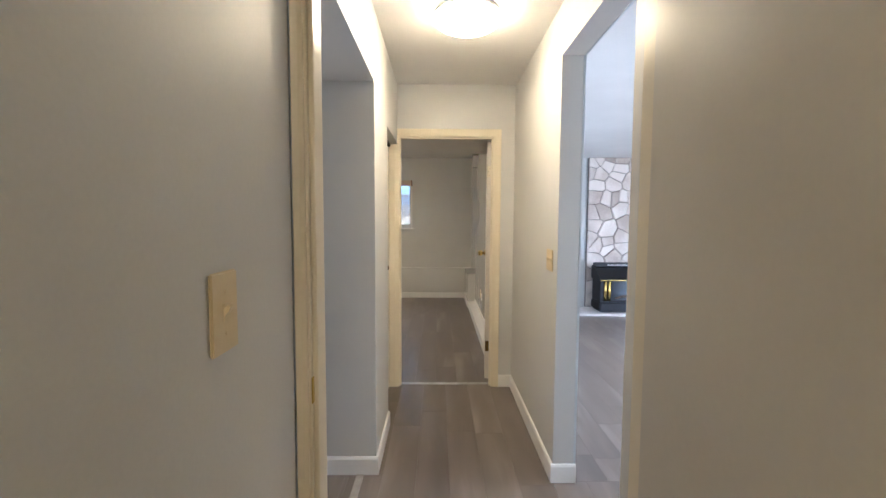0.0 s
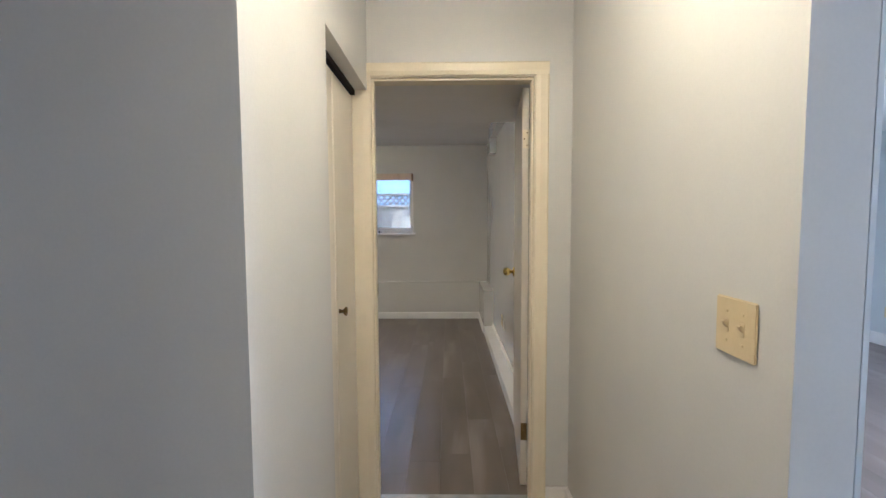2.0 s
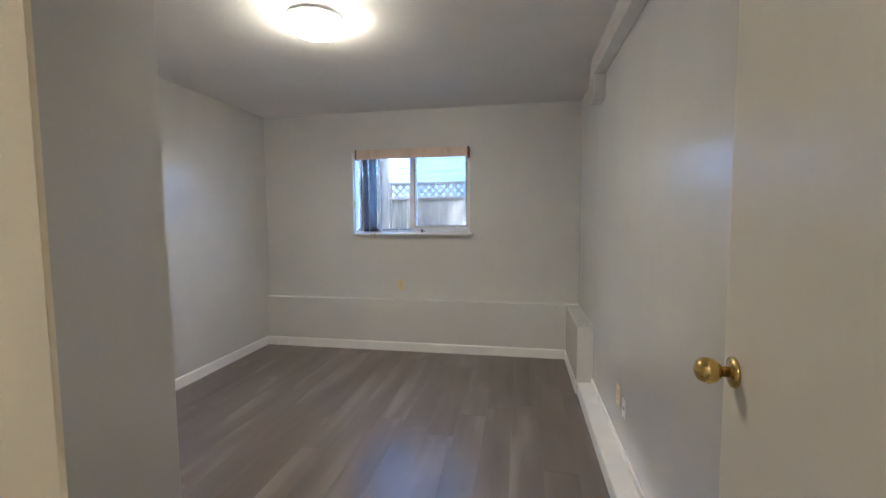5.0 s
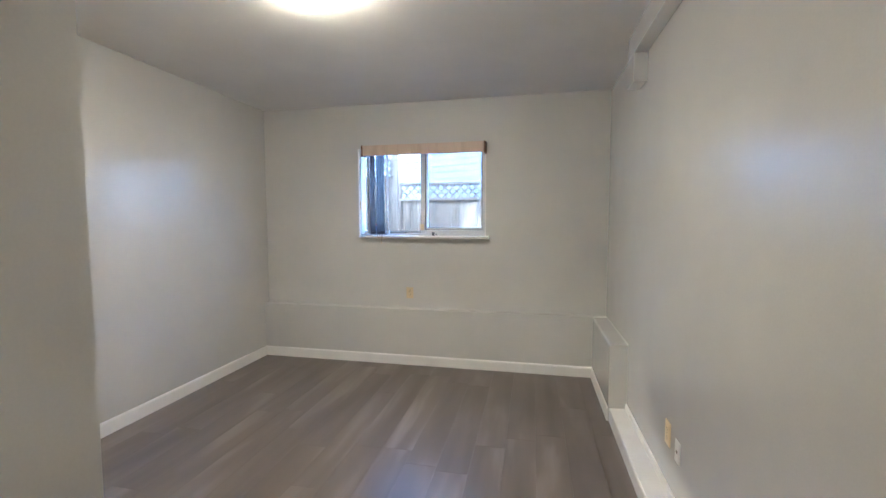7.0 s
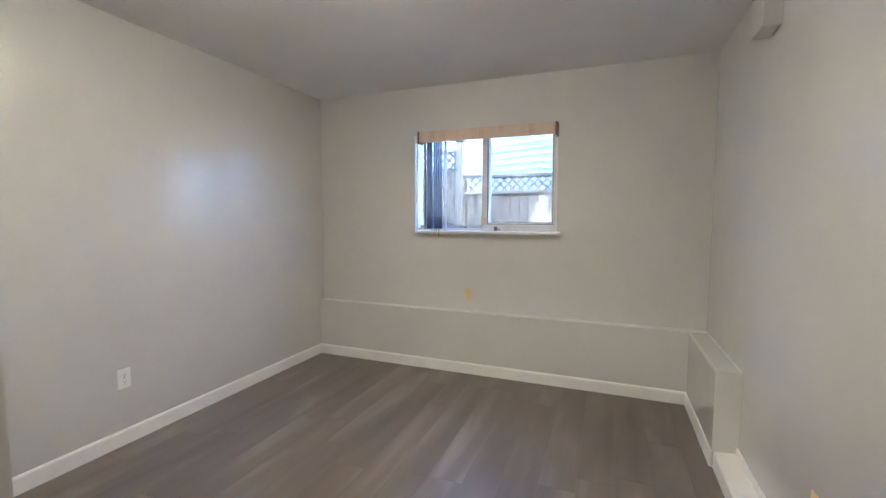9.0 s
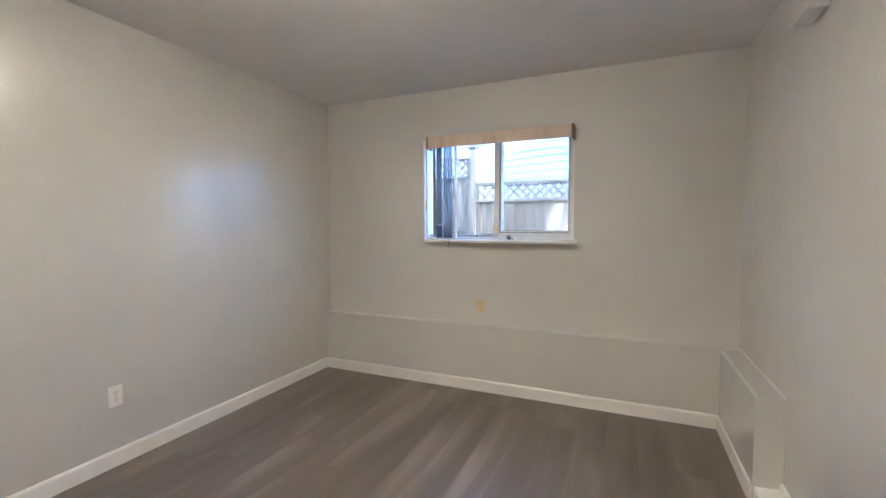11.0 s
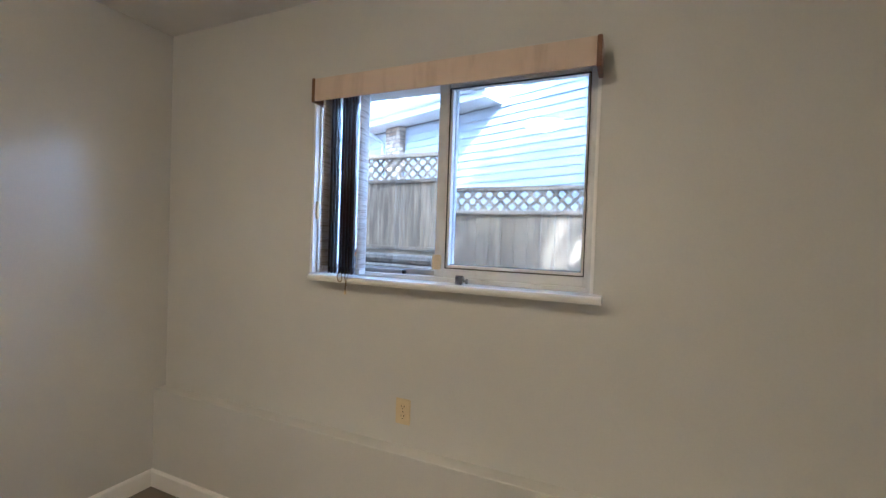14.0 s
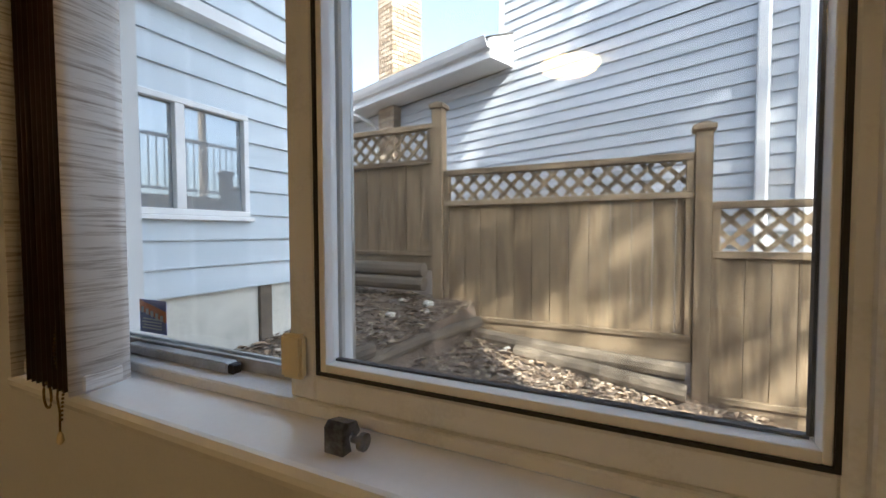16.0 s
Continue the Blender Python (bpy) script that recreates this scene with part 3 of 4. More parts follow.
# ---- bedroom window ----
def bedroom_window():
    x0, x1, z0, z1 = WIN
    w = thing("window_1", (x0, FAR, z0), "white vinyl sliding window with an insect screen", "window", kind="structure")
    # lining boards of the reveal
    part("reveal_lining", block(x1 - 0.012, x1, FAR + 0.001, 6.76, z0 + 0.028, z1, 0.001), WHITE, w)
    part("reveal_lining", block(x0, x0 + 0.012, FAR + 0.001, 6.76, z0 + 0.028, z1, 0.001), WHITE, w)
    part("reveal_lining", block(x0, x1, FAR + 0.001, 6.76, z1 - 0.006, z1, 0.001), WHITE, w)
    a, b, lo, hi = x0 + 0.012, x1 - 0.012, z0 + 0.028, z1 - 0.006
    # outer frame, its channels facing inward
    fr = part("window_frame", block(a, a + 0.012, 6.645, 6.755, lo, hi, 0.002), VINYL, w)
    part("frame_side", block(b - 0.010, b, 6.645, 6.755, lo, hi, 0.002), VINYL, fr)
    part("frame_head", block(a + 0.012, b - 0.010, 6.645, 6.755, hi - 0.016, hi, 0.002), VINYL, fr)
    part("frame_bottom", block(a + 0.012, b - 0.010, 6.648, 6.755, lo, lo + 0.018, 0.002), VINYL, fr)
    # bottom track with two ribs
    tr = part("track", block(a + 0.012, -1.16, 6.700, 6.708, lo + 0.018, lo + 0.040, 0.001), ALU, w, "dull aluminium sliding track")
    part("track_rib", block(a + 0.012, -1.16, 6.735, 6.742, lo + 0.018, lo + 0.034, 0.001), ALU, tr)
    part("track_bar", block(-1.62, -1.335, 6.676, 6.698, lo + 0.018, lo + 0.036, 0.002), ALU, tr, "loose aluminium security bar in the track")
    part("bar_cap", block(-1.335, -1.322, 6.678, 6.696, lo + 0.018, lo + 0.034, 0.002), BLACK, tr)
    # sliding sash
    s = (-1.172, -0.578, lo + 0.018, hi - 0.016)
    sash = part("sash", block(s[0], s[0] + 0.046, 6.655, 6.690, s[2], s[3], 0.003), VINYL, w)
    part("sash_stile", block(s[1] - 0.008, s[1] + 0.016, 6.655, 6.690, s[2], s[3], 0.003), VINYL, sash)
    part("sash_rail", block(s[0] + 0.046, s[1] - 0.008, 6.655, 6.690, s[2], s[2] + 0.036, 0.003), VINYL, sash)
    part("sash_rail", block(s[0] + 0.046, s[1] - 0.008, 6.655, 6.690, s[3] - 0.020, s[3], 0.003), VINYL, sash)
    gx0, gx1, gz0, gz1 = s[0] + 0.046, s[1] - 0.008, s[2] + 0.036, s[3] - 0.020
    gasket = bmesh.new()
    block(gx0, gx0 + 0.004, 6.6565, 6.665, gz0, gz1, 0, gasket)
    block(gx1 - 0.004, gx1, 6.6565, 6.665, gz0, gz1, 0, gasket)
    block(gx0 + 0.004, gx1 - 0.004, 6.6565, 6.665, gz0, gz0 + 0.004, 0, gasket)
    block(gx0 + 0.004, gx1 - 0.004, 6.6565, 6.665, gz1 - 0.004, gz1, 0, gasket)
    part("gasket", gasket, BLACK, sash, "black rubber glazing seal")
    bead = bmesh.new()
    block(gx0 + 0.004, gx0 + 0.014, 6.660, 6.688, gz0 + 0.004, gz1 - 0.004, 0.001, bead)
    block(gx1 - 0.011, gx1 - 0.004, 6.660, 6.688, gz0 + 0.004, gz1 - 0.004, 0.001, bead)
    block(gx0 + 0.014, gx1 - 0.011, 6.660, 6.688, gz0 + 0.004, gz0 + 0.015, 0.001, bead)
    part("glazing_bead", bead, WHITE, sash)
    seal = bmesh.new()
    block(gx0 + 0.014, gx1 - 0.014, 6.680, 6.689, gz0 + 0.015, gz0 + 0.018, 0, seal)
    block(gx1 - 0.014, gx1 - 0.011, 6.680, 6.689, gz0 + 0.018, gz1 - 0.005, 0, seal)
    part("outer_seal", seal, BLACK, sash, "black outer glazing seal")
    pane = part("pane", block(gx0 + 0.012, gx1 - 0.012, 6.674, 6.677, gz0 + 0.012, gz1 - 0.004), GLASS, sash, "clear glass pane")
    pane.visible_shadow = False
    # meeting stile of the fixed light and its pane
    part("meeting_stile", block(-1.168, -1.108, 6.693, 6.716, lo + 0.018, hi - 0.016, 0.003), VINYL, w)
    part("stile_seal", block(-1.1692, -1.168, 6.694, 6.714, lo + 0.02, hi - 0.016), BLACK, w)
    pane = part("pane", block(a + 0.010, -1.12, 6.722, 6.725, lo + 0.018, hi - 0.014), GLASS, w, "clear glass pane")
    pane.visible_shadow = False
    part("screen_frame", block(-1.150, -1.134, 6.746, 6.754, lo + 0.018, hi - 0.016, 0.001), ALU, w)
    scr = part("insect_screen", block(-1.134, b - 0.028, 6.7495, 6.7500, lo + 0.018, hi - 0.016), SCREEN, w, "fine grey insect screen")
    scr.visible_shadow = False
    # pull latches
    part("latch", block(-1.176, -1.138, 6.640, 6.655, 1.272, 1.332, 0.004, segments=2), IVORY, w, "tan plastic sash latch")
    part("latch", block(a - 0.002, a + 0.014, 6.634, 6.645, 1.47, 1.55, 0.003, segments=2), IVORY, w, "tan plastic frame latch")
    # faded sticker on the fixed pane, its writing turned away
    st = part("sticker", block(-1.665, -1.575, 6.7262, 6.7268, 1.268, 1.335), shader("blue_sticker", (0.24, 0.27, 0.58), 0.5), w, "small orange and blue warning sticker")
    orange = prism([(-1.664, 1.334), (-1.664, 1.312), (-1.576, 1.292), (-1.576, 1.314)], "y", 6.7255, 6.7260)
    part("sticker_band", orange, shader("orange_sticker", (0.85, 0.28, 0.12), 0.5), st)
    bars = bmesh.new()
    for k in range(5):
        block(-1.658 + k * 0.016, -1.649 + k * 0.016, 6.7250, 6.7253, 1.308 - 0.0036 * k, 1.320 - 0.0036 * k, 0, bars)
    for k in range(4):
        block(-1.655 + 0.004 * (k % 2), -1.590, 6.7250, 6.7253, 1.276 + k * 0.0062, 1.279 + k * 0.0062, 0, bars)
    part("sticker_lettering", bars, shader("sticker_white", (0.75, 0.75, 0.78), 0.5), st)
    return w


bedroom_window()
sill = tagged(part("window_sill", prism([(6.548, 1.200), (6.545, 1.206), (6.545, 1.214), (6.550, 1.2215), (6.556, 1.223), (6.648, 1.223), (6.648, 1.196), (6.550, 1.196)], "x", -1.732, -0.519), SILL_PAINT),
              "white painted wooden window sill", "window sill", kind="structure")


def vertical_blind(at, length, valance_z, foot, vanes, name_label, along="x", dark=VANE_DARK):
    """A blind drawn aside: a fabric-faced valance with wooden ends, a rail, vanes and a bead chain. Built along x, facing -y."""
    b = thing("vertical_blind", at, name_label, "blind")
    X, Y = at[0], at[1]
    z0, z1 = valance_z
    v = part("valance", block(X + 0.006, X + length - 0.006, Y, Y + 0.006, z0, z1, 0.001), VALANCE, b, "beige woven valance")
    part("valance_top", block(X + 0.006, X + length - 0.006, Y + 0.006, Y + 0.105, z1 - 0.006, z1, 0.001), BROWN_WOOD, v)
    for x in (X - 0.010, X + length - 0.006):
        part("end_cap", block(x, x + 0.016, Y - 0.003, Y + 0.105, z0 - 0.004, z1 + 0.003, 0.003), BROWN_WOOD, v, "dark brown wooden valance end")
    part("head_rail", block(X + 0.02, X + length - 0.02, Y + 0.030, Y + 0.068, z0 + 0.03, z0 + 0.062, 0.003), ALU, b)
    for x, turn, wide, mat, label in vanes:
        bm = bmesh.new()
        rows = []
        for k in range(7):
            u = (k / 6 - 0.5) * wide
            bow = 0.006 * (1 - (2 * k / 6 - 1) ** 2)
            rows.append([bm.verts.new((bow + o, u, z)) for z in (foot, z0 + 0.03) for o in (0, 0.0016)])
        for p, q in zip(rows, rows[1:]):
            for i, j in ((0, 2), (2, 3), (3, 1), (1, 0)):
                bm.faces.new((p[i], p[j], q[j], q[i]))
        for r in (rows[0], rows[-1]):
            bm.faces.new((r[0], r[2], r[3], r[1]))
        bmesh.ops.transform(bm, matrix=pose(x, Y + 0.058, 0, 0, 0, turn), verts=bm.verts)
        vane = part("vane", bm, mat, b, label, True)
        weight = block(-0.001, 0.008, -0.32 * wide, 0.32 * wide, foot + 0.002, foot + 0.026, 0.002)
        bmesh.ops.transform(weight, matrix=pose(x, Y + 0.058, 0, 0, 0, turn), verts=weight.verts)
        part("bottom_weight", weight, mat, vane)
        part("vane_hook", block(x - 0.002, x + 0.004, Y + 0.050, Y + 0.062, z0 + 0.02, z0 + 0.045, 0.001), WHITE_PLASTIC, vane)
    return b


left_vanes = [(-1.660, 12, 0.086, VANE_CLOTH, "ribbed cream fabric vane")]
left_vanes += [(x, 33 if x < -1.59 else 28, 0.088, VANE_DARK, "glossy dark brown vane") for x in (-1.634, -1.618, -1.602, -1.574, -1.558, -1.542, -1.526, -1.511)]
left_vanes += [(-1.470, 9, 0.088, VANE_CLOTH, "ribbed cream fabric vane")]
blind = vertical_blind((-1.694, 6.508, 0), 1.139, (1.962, 2.056), 1.236, left_vanes, "vertical blind drawn aside under a beige valance at the bedroom window")
chain = bmesh.new()
for k in range(26):
    bmesh.ops.create_uvsphere(chain, u_segments=6, v_segments=4, radius=0.0022, matrix=Matrix.Translation((-1.512 + 0.003 * math.sin(k * 0.5), 6.532 - 0.004 * math.sin(k * 0.24), 1.345 - k * 0.0062)))
part("bead_chain", chain, DARK_BRASS, blind, "tarnished bead chain", True)
part("cord", tube([(-1.521, 6.535, 1.25), (-1.523, 6.533, 1.222), (-1.519, 6.534, 1.20), (-1.521, 6.534, 1.168)], 0.0016, 6), DARK_BRASS, blind, "brown pull cord")
part("cord_tip", lathe([(0.0015, 0.02), (0.004, 0.014), (0.005, 0.004), (0.002, 0)], (-1.521, 6.534, 1.150), "z", 10), IVORY, blind, smooth=True)
loop = [(-1.548 + 0.012 * math.cos(a), 6.531, 1.222 + 0.020 * math.sin(a)) for a in [k * math.pi / 8 for k in range(17)]]
part("chain_loop", tube(loop, 0.0018, 6), DARK_BRASS, blind)

clamp = thing("sash_lock_clamp", (-1.035, 6.60, 1.223), "small dark metal window lock clamp on the sill", "window lock")
part("clamp_body", prism([(6.585, 1.223), (6.585, 1.252), (6.592, 1.258), (6.610, 1.254), (6.616, 1.240), (6.608, 1.236), (6.602, 1.246), (6.596, 1.240), (6.600, 1.223)], "x", -1.048, -1.022), STEEL, clamp)
part("thumb_screw", lathe([(0.004, -1.022), (0.004, -1.012), (0.010, -1.010), (0.010, -1.004), (0.004, -1.002)], (0, 6.602, 1.236), "x", 12), STEEL, clamp)


# ---- bifold closet door in the hall ----
def bifold():
    d = thing("door_3", (-0.46, 1.89, 0), "cream painted two-leaf folding closet door, shut", "door", kind="structure")
    for a, b in ((1.894, 2.200), (2.204, 2.527)):
        lf = part("leaf", block(-0.512, -0.482, a, b, 0.015, 1.945, 0.003, segments=2), BIFOLD, d)
        if b > 2.2:
            at = (-0.482, 2.235, 1.022)
            part("pull_knob", lathe([(0.009, 0), (0.008, 0.006), (0.006, 0.010), (0.007, 0.016), (0.016, 0.022), (0.0185, 0.027), (0.016, 0.031), (0.006, 0.033)], at, "x", 20), DARK_BRASS, lf, "tarnished brass pull knob", True)
    # The track's black is the shade of the gap above the leaves.
    part("head_track", block(-0.516, -0.470, 1.89, 2.532, 1.952, 1.975), SHADOW_GAP, d, "head track coloured black for the shaded gap")
    part("seam_bead", block(-0.4825, -0.4790, 2.190, 2.196, 0.05, 1.93, 0.001), BIFOLD, d)
    return d


bifold()
# Black sheet on the closet floor, put there as the darkness inside.
setting("floor_closet_painted_shade", [(-1.15, -0.56, 1.50, DOOR_Y, 0, 0.004)], SHADOW_GAP)
setting("trim_bedroom_threshold", [(-0.40, 0.350, 2.585, 2.625, 0.0005, 0.006)], ALU, bevel=0.002)
setting("trim_passage_threshold", [(-0.520, -0.480, 0.16, 1.328, 0.0005, 0.006)], grained("grey_threshold", (0.30, 0.27, 0.24), (0.42, 0.39, 0.35), 0.45, size=20), bevel=0.002)


# ---- switches and sockets ----
def wall_plate(name, at, turn, label, category, material, wide=0.072, high=0.116, toggles=(), sockets=(), jack=False):
    """A cover plate on a wall, facing -y before it is turned about z."""
    p = thing(name, (0, 0, 0), label, category)
    part("cover", block(-wide / 2, wide / 2, -0.006, -0.0005, -high / 2, high / 2, 0.0025, segments=2), material, p)
    for x in toggles:
        part("collar", block(x - 0.006, x + 0.006, -0.0075, -0.0055, -0.013, 0.013, 0.0005), material, p)
        part("toggle", prism([(-0.006, -0.006), (-0.006, 0.006), (-0.013, 0.011), (-0.015, 0.008), (-0.013, 0.003)], "x", x - 0.0045, x + 0.0045), material, p)
    screws = [(0, 0.0)] if sockets else [(x, s) for x in (toggles or (0,)) for s in (0.030, -0.030)]
    for x, z in screws:
        part("screw", lathe([(0.003, -0.0055), (0.0028, -0.0072), (0.001, -0.0075)], (x, 0, z), "y", 10), material if not sockets else SLOT, p)
    for z in sockets:
        f = part("socket_face", block(-0.0165, 0.0165, -0.0072, -0.0055, z - 0.014, z + 0.014, 0.003), material, p)
        for x, h in ((-0.0065, 0.007), (0.0065, 0.009)):
            part("slot", block(x - 0.0012, x + 0.0012, -0.0078, -0.0070, z - h / 2 + 0.003, z + h / 2 + 0.003), SLOT, f)
        part("earth_hole", lathe([(0.0025, -0.0070), (0.0025, -0.0078)], (0, 0, z - 0.008), "y", 10), SLOT, f)
    if jack:
        part("jack", block(-0.007, 0.007, -0.0085, -0.0055, -0.006, 0.006, 0.001), SLOT, p)
    p.matrix_basis = pose(*at, 0, 0, turn)
    return p


wall_plate("light_switch", (-0.392, -0.270, 1.245), 90, "ivory toggle light switch on the grey wall", "light switch", IVORY, toggles=(0.0,))
wall_plate("light_switch", (HALL_R, 1.408, 1.163), -90, "ivory double toggle light switch on the hall wall", "light switch", IVORY, 0.116, 0.116, toggles=(-0.023, 0.023))
wall_plate("wall_socket", (-1.272, FAR, 0.677), 0, "ivory wall socket under the bedroom window", "socket", IVORY, 0.068, 0.106, sockets=(0.020, -0.020))
wall_plate("wall_socket", (BED_L, 4.745, 0.392), 90, "white wall socket on the bedroom wall", "socket", WHITE_PLASTIC, sockets=(0.020, -0.020))
wall_plate("wall_socket", (BED_R, 4.872, 0.367), -90, "ivory wall socket on the bedroom wall", "socket", IVORY, sockets=(0.020, -0.020))
wall_plate("cable_outlet", (BED_R, 4.735, 0.350), -90, "small white cable outlet on the bedroom wall", "cable outlet", WHITE_PLASTIC, 0.060, 0.100, jack=True)
wall_plate("wall_socket", (LIV_R, 5.17, 0.37), -90, "cream wall socket in the living room", "socket", IVORY, sockets=(0.020, -0.020))
wall_plate("thermostat_plate", (3.87, LIV_FAR, 0.70), 0, "small cream plate on the pale blue wall", "wall plate", IVORY, 0.07, 0.07)


# ---- ceiling lamps ----
def ceiling_lamp(at, radius, strength, label):
    c = thing("ceiling_lamp", at, label, "ceiling lamp")
    x, y, z = at
    part("base_ring", lathe([(radius * 0.70, z), (radius * 0.94, z - 0.016), (radius * 0.97, z - 0.026), (radius * 0.97, z - 0.036), (radius * 0.90, z - 0.037)], (x, y, 0), "z", 40), WHITE_PLASTIC, c)
    prof = [(radius * 0.88, z - 0.038), (radius, z - 0.040)] + [(radius * math.cos(a), z - 0.038 - 0.062 * math.sin(a)) for a in [k * math.pi / 2 / 9 for k in range(1, 9)]] + [(0.004, z - 0.100)]
    part("shade", lathe(prof, (x, y, 0), "z", 48), glow("lit_opal_shade", LAMP_COLOUR, strength), c, "lit white opal glass shade", True)
    part("finial", lathe([(0.006, z - 0.098), (0.008, z - 0.104), (0.003, z - 0.110)], (x, y, 0), "z", 12), WHITE_PLASTIC, c, smooth=True)
    return c


ceiling_lamp((-1.15, 4.62, BED_Z), 0.165, BEDROOM_LAMP, "round lit ceiling lamp with an opal glass shade in the bedroom")
ceiling_lamp((0.06, 1.37, HALL_Z), 0.176, HALL_LAMP, "round lit ceiling lamp with an opal glass shade in the hall")
# Unseen lamp assumed behind the start point, added to light the south room.
ceiling_lamp((-0.02, -2.05, HALL_Z), 0.17, SOUTH_LAMP, "unseen ceiling lamp added to light the south room")
ceiling_lamp((2.74, 2.69, LIV_Z), 0.19, LIVING_LAMP, "round lit living room ceiling lamp with an opal shade")

# ---- living room: stone chimney breast, stove, hearth, window ----
SX0, SX1 = 2.24, 3.70
breast = thing("wall_stone_chimney", (SX0, LIV_FAR, 0), "pale flagstone chimney breast with grey mortar", "", kind="structure")
part("mortar_bed", block(SX0, SX1, LIV_FAR - 0.05, LIV_FAR - 0.001, 0, LIV_Z - 0.001), MORTAR, breast)


def clip(poly, nx, ny, c):
    """The part of a polygon where nx*x + ny*y <= c."""
    out = []
    for p, q in zip(poly, poly[1:] + poly[:1]):
        a, b = nx * p[0] + ny * p[1] - c, nx * q[0] + ny * q[1] - c
        if a <= 0:
            out.append(p)
        if a * b < 0:
            t = a / (a - b)
            out.append((p[0] + t * (q[0] - p[0]), p[1] + t * (q[1] - p[1])))
    return out


rng = random.Random(11)
seeds = []
tries = 0
while len(seeds) < 96 and tries < 6000:
    tries += 1
    s = (rng.uniform(SX0, SX1), rng.uniform(0.03, LIV_Z))
    if all((s[0] - q[0]) ** 2 + (s[1] - q[1]) ** 2 > (0.085 + 0.13 * ((i * 7) % 4 == 0)) ** 2 for i, q in enumerate(seeds)):
        seeds.append(s)
for i, s in enumerate(seeds):
    poly = [(SX0, 0.03), (SX1, 0.03), (SX1, LIV_Z - 0.004), (SX0, LIV_Z - 0.004)]
    for j, q in enumerate(seeds):
        if i != j:
            nx, ny = q[0] - s[0], q[1] - s[1]
            d = math.hypot(nx, ny)
            poly = clip(poly, nx / d, ny / d, (nx * (s[0] + q[0]) + ny * (s[1] + q[1])) / 2 / d - 0.003)
            if len(poly) < 3:
                break
    if len(poly) < 3:
        continue
    bm = bmesh.new()
    proud = rng.uniform(0.012, 0.03)
    rim = [bm.verts.new((u, LIV_FAR - 0.049, v)) for u, v in poly]
    cu, cv = sum(u for u, v in poly) / len(poly), sum(v for u, v in poly) / len(poly)
    face = [bm.verts.new((cu + (u - cu) * 0.95 + rng.uniform(-.003, .003), LIV_FAR - 0.05 - proud + rng.uniform(-.004, .004), cv + (v - cv) * 0.95)) for u, v in poly]
    for k in range(len(poly)):
        bm.faces.new((rim[k], rim[(k + 1) % len(poly)], face[(k + 1) % len(poly)], face[k]))
    mid = bm.verts.new((cu, LIV_FAR - 0.053 - proud, cv))
    for k in range(len(poly)):
        bm.faces.new((face[k], face[(k + 1) % len(poly)], mid))
    part("stone", bm, STONE, breast)

hearth = thing("hearth", (2.0, 5.12, 0), "low pale grey tiled hearth slab", "hearth", kind="structure")
for k in range(6):
    part("tile", block(1.84 + k * 0.295, 2.132 + k * 0.295, 5.125, 5.669, 0.0005, 0.030, 0.003), HEARTH, hearth)


def stove():
    s = thing("gas_stove", (2.645, 5.40, 0.03), "black enamel gas stove with gold trim on the hearth", "stove")
    X0, X1 = 2.285, 3.005
    part("base", block(X0, X1, 5.22, 5.60, 0.045, 0.185, 0.02, segments=3), BLACK_ENAMEL, s)
    part("plinth", block(X0 + 0.03, X1 - 0.03, 5.25, 5.58, 0.030, 0.046), BLACK_ENAMEL, s)
    body = part("body", block(X0 + 0.02, X1 - 0.02, 5.27, 5.60, 0.185, 0.515, 0.004), BLACK_ENAMEL, s)
    part("hood", prism([(5.235, 0.500), (5.235, 0.520), (5.42, 0.665), (5.60, 0.690), (5.60, 0.500)], "x", X0, X1), BLACK_ENAMEL, s, "sloped black hood")
    part("rear_cover", block(X0 + 0.02, X1 - 0.08, 5.44, 5.60, 0.680, 0.735, 0.006), BLACK_ENAMEL, s)
    part("louvre", block(X0 + 0.18, X1 - 0.22, 5.434, 5.440, 0.705, 0.716, 0.001), OUT_TRIM, s, "bright louvre strip")
    part("hood_trim", block(X0 - 0.002, X1 + 0.002, 5.228, 5.236, 0.500, 0.512, 0.001), BRASS, s, "gold trim strip")
    part("fire_glass", block(2.49, 2.80, 5.262, 5.268, 0.215, 0.485), DARK_GLASS, body, "dark glass fire window")
    for x in (2.375, 2.435, 2.815, 2.875):
        part("gold_column", lathe([(0.021, 0.195), (0.021, 0.495)], (x, 5.258, 0), "z", 16), BRASS, s, "shiny brass column", True)
    for k in range(3):
        part("fire_log", tube([(2.52 + 0.05 * k, 5.255, 0.235 + 0.02 * k), (2.72 + 0.03 * k, 5.257, 0.245 + 0.015 * (2 - k))], 0.014, 8), BARK, body)
    return s


stove()
poker = thing("brass_rod", (3.1, 5.6, 0.03), "brass rod leaning beside the stove against stones", "rod")
part("rod", tube([(3.06, 5.55, 0.36), (3.24, 5.655, 0.55)], 0.012, 10), BRASS, poker)
part("holder", tube([(3.06, 5.55, 0.031), (3.06, 5.55, 0.36)], 0.006, 8), BLACK_ENAMEL, poker)


